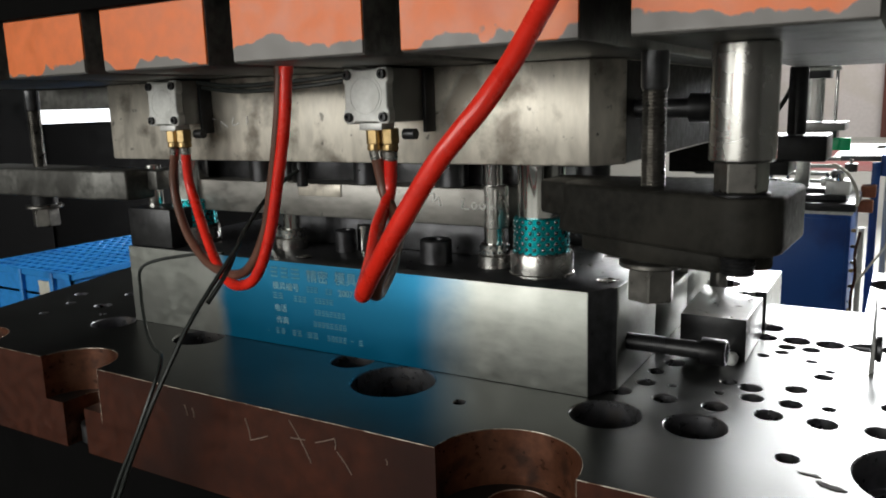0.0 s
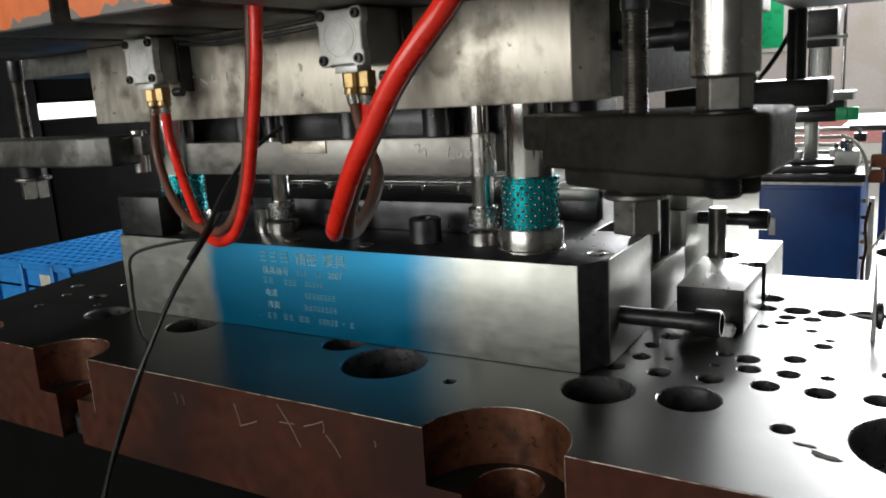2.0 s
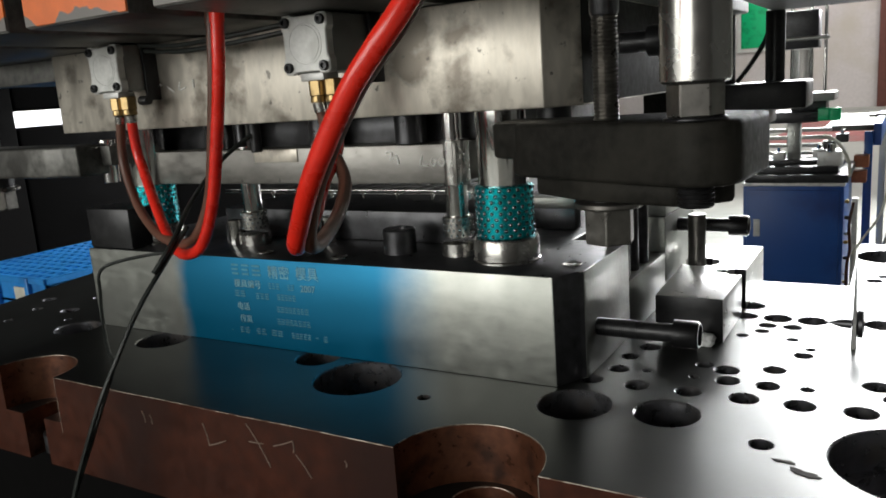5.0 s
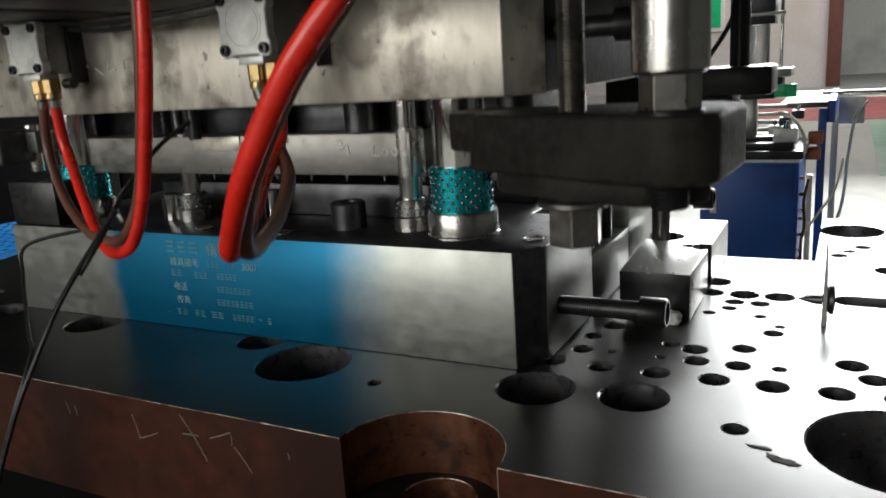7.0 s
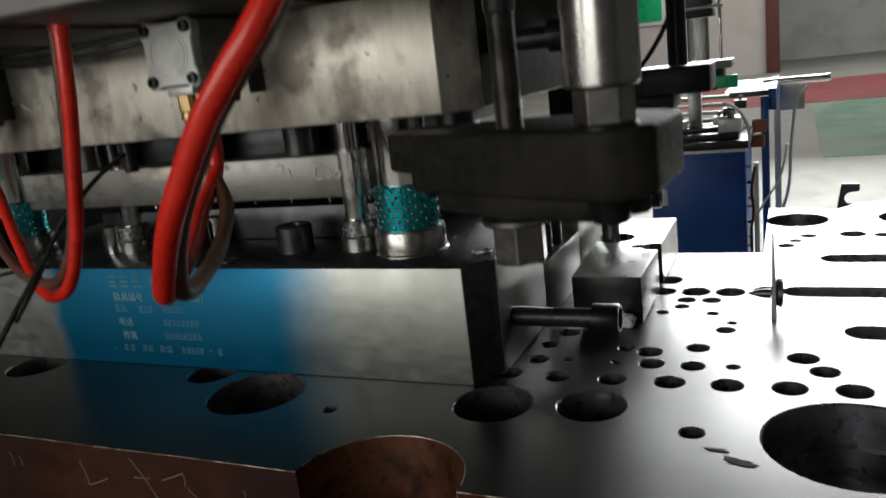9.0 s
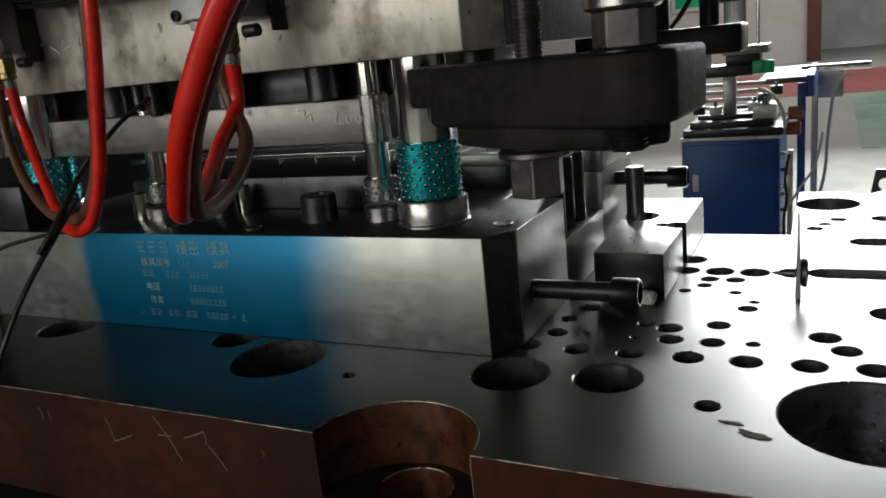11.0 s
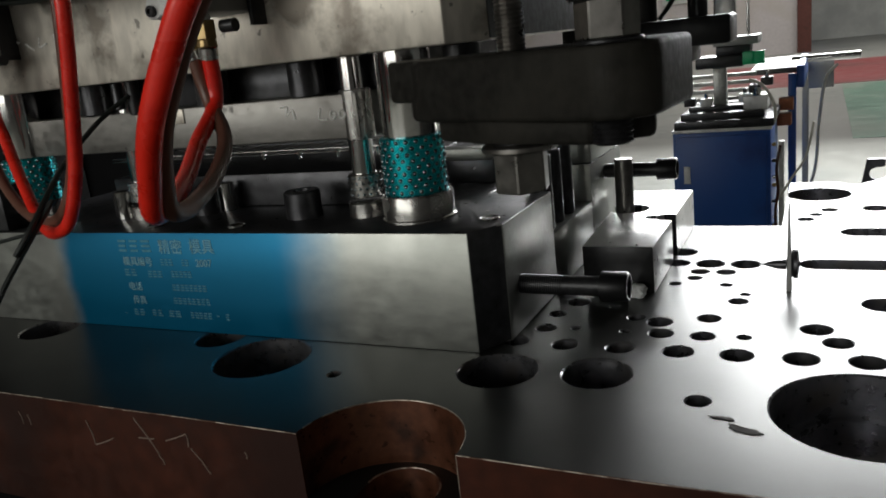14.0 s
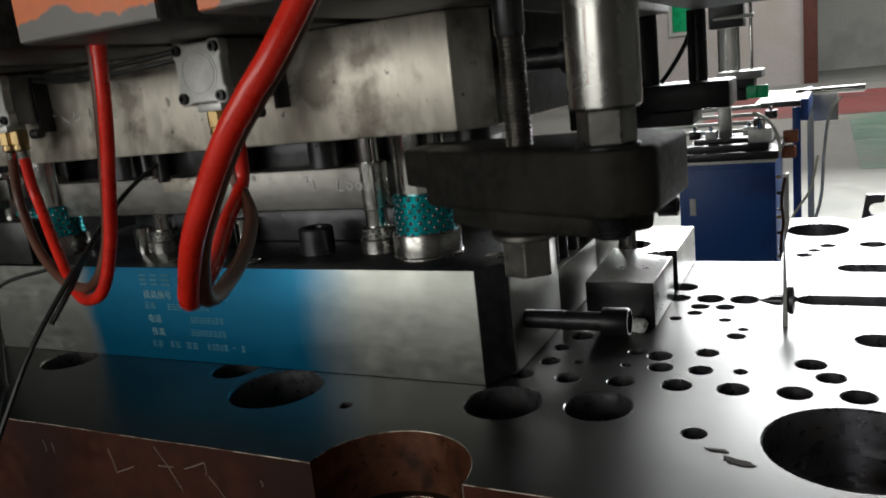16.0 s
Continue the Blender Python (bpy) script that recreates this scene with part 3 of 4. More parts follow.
# engraved lines on the blue front: rows of short strokes
plaque = thing("engraved_text", (-0.31, -0.001, 0.05), "six rows of pale engraved writing on the blue shoe front", "marking")
random.seed(4)
for body, x, z, h in (("精密", -0.3115, 0.0765, 0.0128), ("模具", -0.2745, 0.0770, 0.0128), ("模具编号", -0.3600, 0.0640, 0.0082), ("2007", -0.2700, 0.0640, 0.0082),
                      ("电话", -0.3595, 0.0395, 0.0078), ("传真", -0.3575, 0.0260, 0.0078)):
    part("lettering", lettering(body, x, -0.0003, z, h), M_LABEL, plaque, smooth=0)
for x0, x1, z, h, count in ((-0.3614, -0.3180, 0.0825, 0.0110, 3), (-0.3119, -0.2964, 0.0672, 0.0058, 3), (-0.2864, -0.2775, 0.0671, 0.0055, 2),
                            (-0.3602, -0.3438, 0.0564, 0.0062, 2), (-0.3305, -0.3122, 0.0554, 0.0058, 3), (-0.3017, -0.2763, 0.0560, 0.0055, 5),
                            (-0.3034, -0.2618, 0.0430, 0.0055, 8), (-0.3051, -0.2601, 0.0300, 0.0055, 8), (-0.3720, -0.3690, 0.0150, 0.0035, 2),
                            (-0.3591, -0.3438, 0.0166, 0.0058, 2), (-0.3358, -0.3211, 0.0168, 0.0058, 2), (-0.3145, -0.2976, 0.0168, 0.0058, 2),
                            (-0.2875, -0.2612, 0.0166, 0.0055, 5), (-0.2563, -0.2525, 0.0170, 0.0050, 1), (-0.2460, -0.2406, 0.0166, 0.0055, 1)):
    pitch = (x1 - x0) / count
    for k in range(count):
        x = x0 + pitch * k
        for zz in (-0.42, 0.0, 0.42) if h > 0.005 else (0.0,):
            part("bar", box(x, x + pitch * random.uniform(0.6, 0.8), -0.0005, 0.0005, z + h * zz - h * 0.09, z + h * zz + h * 0.09), M_BAR, plaque, smooth=0)

# ball cages: they make half the stroke
def ball_cage(x, y, z0, z1, r, ball, rows, per, mat, label):
    cage = thing("ball_cage", (x, y, z0), label, "ball cage", share=0.5)
    sleeve = part("sleeve", lathe([(z0, r - 0.001), (z0 + 0.001, r), (z1 - 0.001, r), (z1, r - 0.001)], 48, None, (x, y, 0)), mat, cage)
    rings = bmesh.new()
    for i in range(rows):
        for k in range(per):
            a = 2 * math.pi * (k + 0.5 * (i % 2)) / per
            m = Matrix.Translation((x + (r + 0.0001) * math.cos(a), y + (r + 0.0001) * math.sin(a), z0 + (z1 - z0) * (i + 0.6) / (rows + 0.2))) @ Matrix.Rotation(a, 4, "Z") @ pose(0, 0, 0, 0, 90, 0)
            bmesh.ops.create_circle(rings, cap_ends=True, segments=12, radius=ball * 1.3, matrix=m)
    tagged(part("socket", rings, M_RIM if mat is M_TEAL else M_TURNED, cage, "swaged rims round the balls", smooth=0), kind="stuff")
    one = bmesh.new()
    bmesh.ops.create_icosphere(one, subdivisions=2, radius=ball)
    data = finish(one, "ball", M_BALL, 60)
    for i in range(rows):
        for k in range(per):
            a = 2 * math.pi * (k + 0.5 * (i % 2)) / per
            b = new("ball", data)
            b.parent = sleeve
            b.location = ((r - ball * 0.45) * math.cos(a), (r - ball * 0.45) * math.sin(a), (z1 - z0) * (i + 0.6) / (rows + 0.2))


for x, y in GUIDES:
    ball_cage(x, y, 0.103, 0.1495, 0.0262, 0.0021, 9, 20, M_TEAL, "teal anodised ball cage full of steel balls on a guide post")
for x, y in PINS:
    ball_cage(x, y, 0.098, 0.1185, 0.0145, 0.0016, 4, 16, M_TURNED, "small steel ball cage on a guide pin")

# metal strip and pilots between the halves
strip = thing("strip_stock", (-0.3, 0.2, 0.1305), "dull perforated metal strip lifted between the die halves", "metal strip", share=0.5)
band = bmesh.new()
for y0, y1 in ((0.108, 0.114), (0.196, 0.204), (0.292, 0.30)):
    box(-0.47, -0.128, y0, y1, 0.1318, 0.1324, bm=band)
for k in range(17):
    x = -0.466 + 0.0205 * k
    box(x, x + 0.0035, 0.1141, 0.1959, 0.1318, 0.1324, bm=band)
    box(x, x + 0.0035, 0.2041, 0.2919, 0.1318, 0.1324, bm=band)
    box(x + 0.004, x + 0.0165, 0.128, 0.182, 0.1316, 0.1321, bm=band)
part("carrier", band, M_STRIP, strip, "thin carrier webs with punched blanks", 0)
for k in range(8):
    x = -0.4382 + 0.0436 * k
    part("lifter", lathe([(0.1262, 0.0016), (0.1300, 0.0016), (0.1303, 0.0028), (0.1345, 0.0028), (0.1350, 0.0020)], 16, None, (x, 0.111, 0)), M_CHROME, strip, "small bright lifter pin")
part("guide_wire", tube([(-0.47, 0.1095, 0.1352), (-0.3, 0.1095, 0.1354), (-0.128, 0.1095, 0.1352)], 0.0005, 6, None, 3), M_STRIP, strip)
guide = thing("strip_guide", (-0.075, 0.2, 0.0955), "small bright strip guide bar on a dark block", "guide")
part("block", box(-0.122, -0.054, 0.196, 0.214, 0.0955, 0.1185, 0.001), M_DARK, guide)
part("bar", box(-0.124, -0.052, 0.194, 0.212, 0.1186, 0.1305, 0.001), M_GROUND, guide, "bright profile bar")
part("end_screw", lathe([(-0.052, 0.0038), (-0.050, 0.0036), (-0.0498, 0.002)], 14, None, (0, 0.2, 0.1245), "x"), M_OXIDE, guide)

# ---- blocks that clamp the die on the bolster ----
clampblock = thing("clamp_block", (0.068, 0.28, 0), "steel clamping block on the bolster, its lit top and shaded front put into colour", "clamp block")
tool = lathe([(-0.01, 0.0125), (0.08, 0.0125)], 28, None, (0.098, 0.262, 0))
box(0.02, 0.087, 0.14, 0.40, -0.01, 0.011, bm=tool)  # open channel below
box(0.098, 0.12, 0.2495, 0.2745, -0.01, 0.08, bm=tool)
lathe([(0.030, 0.021), (0.08, 0.021)], 28, tool, (0.052, 0.300, 0))
lathe([(0.030, 0.007), (0.08, 0.007)], 16, tool, (0.083, 0.262, 0))
body = part("body", cut(prism([(0.041, 0.153), (0.104, 0.153), (0.104, 0.393), (0.030, 0.393)], 0.0, 0.043, 0.0012), tool), M_OXIDE, clampblock)
# top and side faces coloured as lit, front left black as its shade
body.data.materials.append(M_BLOCKLIT)
for p in body.data.polygons:
    if p.normal.z > 0.5 or abs(p.normal.x) > 0.5:
        p.material_index = 1
# white lump added for the bright patch at the block's foot
lump = bmesh.new()
bmesh.ops.create_icosphere(lump, subdivisions=3, radius=1.0)
for v in lump.verts:
    k = 1 + 0.35 * noise.noise(v.co * 1.7) + 0.2 * noise.noise(v.co * 4.0)
    v.co = Vector((0.0915 + 0.0085 * k * v.co.x, 0.1435 + 0.0075 * k * v.co.y, max(0.0003, 0.0055 + 0.0070 * k * v.co.z)))
solid("white_lump", lump, M_WHITELUMP, "crumpled white lump added beside the clamping block", "paper", smooth=20)
stud = thing("clamp_bolt", (0.052, 0.3, 0.03), "steel clamp bolt standing in the counterbore of its block", "bolt")
part("shank", rod(0.048, 0.3, 0.030, 0.097, 0.0095), M_NUT, stud)
part("washer", lathe([(0.0305, 0.0185), (0.034, 0.0185), (0.035, 0.017)], 28, None, (0.052, 0.3, 0)), M_TURNED, stud)

# ---- upper half of the die, riding on the ram ----
Z0, Z1 = 0.203, 0.2875
upper = thing("upper_die", (-0.28, 0.15, Z0), "stained steel upper die shoe hanging from the ram", "stamping die", share=1)
shoe = prism([(-0.58, -0.018), (0.007, -0.018), (0.028, 0.010), (0.03, 0.40), (-0.58, 0.40)], Z0, Z1, 0.0012, 2)
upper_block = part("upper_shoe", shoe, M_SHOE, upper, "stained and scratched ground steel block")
# right end face near-black: its shade is put into the colour
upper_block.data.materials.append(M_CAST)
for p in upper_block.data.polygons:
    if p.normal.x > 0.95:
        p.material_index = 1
part("stripper_plate", box(-0.555, -0.112, 0.052, 0.36, 0.136, 0.173, 0.0012), M_STRIPPER, upper, "ground steel stripper plate with chalk mark")
part("backing_plate", box(-0.57, -0.09, 0.085, 0.37, 0.173, 0.2035, 0.001), M_DARK, upper, "dark backing plate")
part("side_slab", box(-0.74, -0.581, 0.0, 0.12, 0.262, 0.2868, 0.0015), M_GREYCAST, upper, "grey steel slab under the ram")
part("lower_slab", box(-0.60, -0.556, 0.02, 0.12, 0.162, 0.185, 0.0015), M_GREYCAST, upper)
part("inspection_cover", box(-0.360, -0.300, 0.0505, 0.0535, 0.159, 0.1725, 0.0005), M_SHOE, upper)
for x in (-0.55, -0.42, -0.27, -0.165):
    part("spring_sleeve", rod(x, 0.062, 0.1735, 0.203, 0.0155), M_DARK, upper)
for x, y in GUIDES:
    part("guide_post", lathe([(0.104, 0.0218), (0.106, 0.0225), (0.2035, 0.0225)], 40, None, (x, y, 0)), M_CHROME, upper, "bright hard-chromed guide post")
for x, y in PINS:
    part("guide_pin", rod(x, y, 0.100, 0.203, 0.0105), M_CHROME, upper, "slim bright guide pin")
for x in (-0.58,):
    part("limit_post", rod(x, 0.036, 0.140, 0.192, 0.0095), M_CHROME, upper)
part("pin_sleeve", rod(-0.120, 0.0645, 0.134, 0.176, 0.0135), M_TURNED, upper)
part("stop_pad", rod(-0.022, 0.072, 0.130, 0.203, 0.0155), M_OXIDE, upper)
# chalked mark on the stripper plate
for pts in ([(-0.142, 0.163), (-0.144, 0.154), (-0.136, 0.153)], [(-0.131, 0.160), (-0.133, 0.156), (-0.130, 0.153), (-0.127, 0.157), (-0.131, 0.160)],
            [(-0.122, 0.160), (-0.124, 0.156), (-0.121, 0.153), (-0.118, 0.157), (-0.122, 0.160)], [(-0.183, 0.166), (-0.176, 0.166), (-0.178, 0.159), (-0.171, 0.163), (-0.169, 0.155)]):
    part("chalk_stroke", tube([(x - 0.006, 0.0518, z) for x, z in pts], 0.0010, 5, None, 4), M_WHITECHALK, upper)
for k, pts in enumerate([[(-0.395, 0.240), (-0.396, 0.248), (-0.390, 0.246)], [(-0.386, 0.244), (-0.381, 0.238)], [(-0.376, 0.248), (-0.377, 0.240), (-0.372, 0.242)], [(-0.366, 0.249), (-0.366, 0.241)]]):
    part("chalk_stroke", tube([(-0.362 + 1.9 * (x + 0.366), -0.0182, z) for x, z in pts], 0.0009, 5, None, 4), M_WHITECHALK, upper)
socket_bolt("eye_bolt", 0.03, 0.094, 0.03, 0.247, 0.0078, 0.020, "long black socket-head screw in the upper shoe's side", share=1)

# ---- ram plate with its tee slots ----
ram = thing("ram_plate", (0, 0, Z1), "orange painted press ram with tee slots and scraped paint", "press ram", share=1)
edges = [-0.72, -0.49, -0.466, -0.358, -0.3345, -0.2175, -0.192, -0.077, -0.0497, 0.068, 0.0954, 0.212, 0.236, 0.50]
for a, b in zip(edges[::2], edges[1::2]):
    part("ram_segment", box(a, b, -0.20, 0.50, Z1 + 0.0005, Z1 + 0.078, 0.002), M_GREYCAST, ram, "cast iron rib between two tee slots")
    part("painted_front", box(a + 0.0008, b - 0.0008, -0.2012, -0.199, Z1 + 0.002, Z1 + 0.049, 0.0004, 1), M_ORANGE, ram, "scraped orange paint")
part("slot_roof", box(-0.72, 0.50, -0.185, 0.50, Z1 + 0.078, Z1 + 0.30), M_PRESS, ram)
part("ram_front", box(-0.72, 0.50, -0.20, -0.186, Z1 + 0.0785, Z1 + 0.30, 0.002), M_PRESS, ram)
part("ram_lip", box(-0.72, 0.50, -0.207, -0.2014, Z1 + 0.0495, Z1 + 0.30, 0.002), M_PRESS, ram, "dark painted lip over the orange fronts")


def strap_clamp(outline, z0, z1, stud_at, jack_at, mat, label, nut=True):
    """A strap clamp with its stud and nut and the jack post at its heel."""
    c = thing("strap_clamp", (stud_at[0], stud_at[1], z0), label, "clamp", "clamps of the upper die", share=1)
    part("strap", prism(outline, z0, z1, 0.0035, 3), mat, c)
    x, y = stud_at
    part("stud", thread(x, y, z0 - 0.045, Z1 - 0.024, 0.0088, 0.0025), M_NUT, c, "threaded stud")
    part("stud_shank", lathe([(Z1 - 0.026, 0.0086), (Z1 - 0.024, 0.0096), (Z1, 0.0096)], 24, None, (x, y, 0)), M_DARK, c)
    part("boss", lathe([(z0 - 0.0145, 0.0165), (z0 - 0.001, 0.0175), (z0, 0.0175)], 32, None, (x, y, 0)), M_OXIDE, c)
    part("washer", lathe([(z0 - 0.0195, 0.0220), (z0 - 0.0185, 0.0230), (z0 - 0.0160, 0.0230), (z0 - 0.0145, 0.0205)], 40, None, (x, y, 0)), M_NUT, c, "worn bright-edged flange washer")
    part("nut", hexagon(x, y, z0 - 0.044, z0 - 0.0195, 0.0172, 40), M_NUT, c, "worn hexagon nut")
    if jack_at:
        x, y = jack_at
        part("jack_post", lathe([(z1 + 0.021, 0.0185), (z1 + 0.0225, 0.0200), (Z1 - 0.001, 0.0200), (Z1, 0.019)], 40, None, (x, y, 0)), M_TURNED, c, "bright turned jack post")
        part("jack_nut", hexagon(x, y, z1 + 0.002, z1 + 0.021, 0.0165, 12), M_NUT, c)
        part("jack_washer", rod(x, y, z1 - 0.0005, z1 + 0.002, 0.018), M_DARK, c)
        part("jack_screw", thread(x, y, z0 - 0.013, z1 + 0.003, 0.0108), M_OXIDE, c)
    return c


bend = [(0.138 + 0.026 * math.cos(radians(a)), -0.097 + 0.026 * math.sin(radians(a))) for a in range(-115, 0, 10)]
right = strap_clamp([(-0.002, -0.060), (0.01, -0.070)] + bend + [(0.168, -0.03), (0.13, 0.0), (-0.002, -0.005)], 0.157, 0.195,
                    (0.073, -0.070), (0.138, -0.106), M_CAST, "black cast iron strap clamp with scuffed rounded edges")
part("toe", prism([(-0.022, -0.050), (0.006, -0.066), (0.006, -0.008), (-0.022, -0.010)], 0.169, 0.1955, 0.003, 2), M_CAST, right)
part("heel_rib", prism([(0.016, -0.060), (0.060, -0.088), (0.125, -0.108), (0.156, -0.085), (0.15, -0.05), (0.11, -0.012), (0.02, -0.012)], 0.1435, 0.158, 0.003, 2), M_CAST, right)
strap_clamp([(-0.90, -0.02), (-0.62, -0.02), (-0.60, -0.012), (-0.572, -0.012), (-0.572, 0.03), (-0.90, 0.045)], 0.152, 0.188,
            (-0.775, 0.012), None, M_GREYCAST, "grey cast strap clamp at the other end of the upper die")
rc = thing("rear_clamp", (0.07, 0.5, 0.166), "black steel rear clamp beam with two upright studs", "clamp", "clamps of the upper die", share=1)
part("beam", prism([(-0.02, 0.46), (0.14, 0.46), (0.14, 0.54), (-0.02, 0.54)], 0.170, 0.203, 0.003), M_OXIDE, rc)
part("rear_stop", box(-0.04, 0.036, 0.405, 0.430, 0.160, Z1 - 0.0005, 0.002), M_CAST, rc, "dark rear stop plate")
part("beam_foot", prism([(-0.02, 0.462), (0.097, 0.462), (0.097, 0.538), (-0.02, 0.538)], 0.152, 0.1705, 0.002), M_OXIDE, rc)
for x in (0.041, 0.0995):
    part("stud", rod(x, 0.5, 0.203, Z1 + 0.001, 0.0115), M_OXIDE, rc)
part("stay_cable", tube([(0.052, 0.512, 0.204), (0.066, 0.515, 0.222), (0.085, 0.512, 0.252), (0.098, 0.508, 0.286)], 0.003, 8), M_CABLE, rc, "black cable between the studs")

# ---- air cylinders and hoses ----


def air_cylinder(x0, x1, yf, label):
    c = thing("air_cylinder", ((x0 + x1) / 2, -0.018, 0.24), label, "air cylinder", "air cylinders on the upper die", share=1)
    part("body", box(x0 + 0.001, x1 - 0.001, yf + 0.008, -0.0175, 0.242, 0.2865, 0.002), M_ANOD, c, "grey anodised barrel")
    xc, zc, r = (x0 + x1) / 2, 0.264, (x1 - x0) * 0.36
    hw, hh = (x1 - x0) / 2, 0.0228
    outline = []
    for sx, sz in ((1, 1), (-1, 1), (-1, -1), (1, -1)):
        lobe = [(1.0, 0.50), (1.0, 0.88), (0.90, 1.0), (0.56, 1.0), (0.50, 0.93), (0.18, 0.93)]
        near = [(0.93, 0.18), (0.93, 0.44)]
        pts = near + lobe
        outline += [(sx * a * hw, sz * b * hh) for a, b in (pts if sx * sz > 0 else pts[::-1])]
    bm = prism(outline, 0, 0.009, 0.0009, 1)
    bmesh.ops.transform(bm, matrix=Matrix.Translation((xc, yf + 0.0085, zc)) @ pose(0, 0, 0, 90, 0, 0), verts=bm.verts)
    cap = part("end_cap", bm, M_ALU, c, "pale cast end cap with four screw lobes", 20)
    part("boss", lathe([(-0.001, r), (0.0008, r), (0.0008, r * 0.93), (0.0002, r * 0.91), (0.0002, r * 0.86), (0.0008, r * 0.84)], 40, None, (xc, yf, zc), "y"), M_ALU, cap, "", 20)
    for dx in (-1, 1):
        for dz in (-1, 1):
            part("cap_screw", cap_screw(None, xc + dx * ((x1 - x0) / 2 - 0.0055), yf, zc + dz * 0.0172, 0.0040), M_OXIDE, cap)
    part("port_block", box(xc - 0.010, xc + 0.013, yf + 0.002, yf + 0.022, 0.236, 0.242, 0.001), M_ALU, c)
    for dx in (-0.003, 0.0122):
        f1 = hexagon(xc + dx + 0.002, yf + 0.012, 0.224, 0.237, 0.0082, 15)
        lathe([(0.219, 0.0070), (0.220, 0.0072), (0.224, 0.0066)], 16, f1, (xc + dx + 0.002, yf + 0.012, 0))
        part("fitting", f1, M_BRASS, c, "brass push-in fitting")
    part("bracket", box(x1 - 0.001, x1 + 0.0025, -0.034, -0.0175, 0.232, 0.287, 0.0006), M_OXIDE, c, "thin dark bracket")
    part("side_screw", lathe([(x1 + 0.0005, 0.0045), (x1 + 0.012, 0.0045)], 14, None, (0, yf + 0.02, 0.232), "x"), M_OXIDE, c)
    return xc - 0.001, xc + 0.0142, yf + 0.012


a1 = air_cylinder(-0.458, -0.413, -0.062, "compact air cylinder with pale end cap and brass fittings")
a2 = air_cylinder(-0.184, -0.138, -0.086, "compact air cylinder with pale end cap and brass fittings")


def hose(name, pts, r, mat, label):
    h = thing(name, pts[0], label, "hose", "air hoses", share=1)
    part("tube", tube(pts, r, 16), mat, h)
    a, b = Vector(pts[0]), Vector(pts[1])
    part("ferrule", tube([a, a + (b - a) * 0.12, a + (b - a) * 0.2], r * 1.15, 14, None, 2), M_TURNED, h, "short steel ferrule")
    a, b = Vector(pts[-1]), Vector(pts[-2])
    part("sleeve", tube([a, a + (b - a) * 0.1, a + (b - a) * 0.22], r * 1.12, 14, None, 2), mat, h)


# first cylinder: red hose up to the ram, smoky hose beside it
hose("air_hose", [(a1[1], a1[2], 0.219), (-0.426, -0.045, 0.185), (-0.418, -0.047, 0.165), (-0.391, -0.061, 0.133), (-0.36, -0.077, 0.106), (-0.330, -0.093, 0.095), (-0.301, -0.106, 0.095), (-0.270, -0.116, 0.108),
                  (-0.245, -0.122, 0.145), (-0.222, -0.130, 0.20), (-0.206, -0.135, 0.25), (-0.200, -0.136, 0.292)], 0.0050, M_RED, "glossy red hose hanging in a loop from the ram")
hose("air_hose", [(a1[0], a1[2], 0.219), (-0.450, -0.044, 0.185), (-0.446, -0.046, 0.160), (-0.422, -0.056, 0.128), (-0.382, -0.072, 0.107), (-0.343, -0.087, 0.101), (-0.310, -0.097, 0.103), (-0.282, -0.106, 0.118),
                  (-0.258, -0.112, 0.15), (-0.236, -0.121, 0.20), (-0.219, -0.128, 0.25), (-0.212, -0.130, 0.292)], 0.0046, M_SMOKE, "smoky transparent hose hanging beside the red one")
hose("air_hose", [(a2[1], a2[2], 0.219), (-0.154, -0.068, 0.182), (-0.142, -0.104, 0.159), (-0.119, -0.146, 0.141), (-0.093, -0.192, 0.132), (-0.073, -0.220, 0.136), (-0.055, -0.236, 0.151), (-0.019, -0.262, 0.184),
                  (0.012, -0.269, 0.222), (0.030, -0.269, 0.242), (0.045, -0.265, 0.260), (0.062, -0.252, 0.292), (0.078, -0.235, 0.335), (0.09, -0.225, 0.40)], 0.0057, M_RED, "thick glossy red hose looping up in front of the ram")
hose("air_hose", [(a2[0], a2[2], 0.219), (-0.157, -0.070, 0.182), (-0.132, -0.090, 0.158), (-0.110, -0.130, 0.139), (-0.088, -0.178, 0.130), (-0.072, -0.208, 0.134), (-0.058, -0.224, 0.149), (-0.025, -0.250, 0.182),
                  (0.005, -0.257, 0.220), (0.023, -0.257, 0.240), (0.038, -0.253, 0.258), (0.055, -0.240, 0.290), (0.071, -0.224, 0.335), (0.083, -0.215, 0.40)], 0.0052, M_SMOKE, "smoky transparent hose looping beside the red one")

# thin control lines under the ram
for dz, dy in ((0.0, 0.0), (-0.005, 0.006)):
    pts = [(-0.40, -0.045 + dy, 0.284 + dz), (-0.33, -0.06 + dy, 0.278 + dz), (-0.24, -0.068 + dy, 0.280 + dz), (-0.185, -0.06 + dy, 0.285 + dz)]
    solid("control_line", tube(pts, 0.0022, 8), M_CABLE, "thin black control line slung between the air cylinders", "cable", "control lines", at=pts[0], share=1)

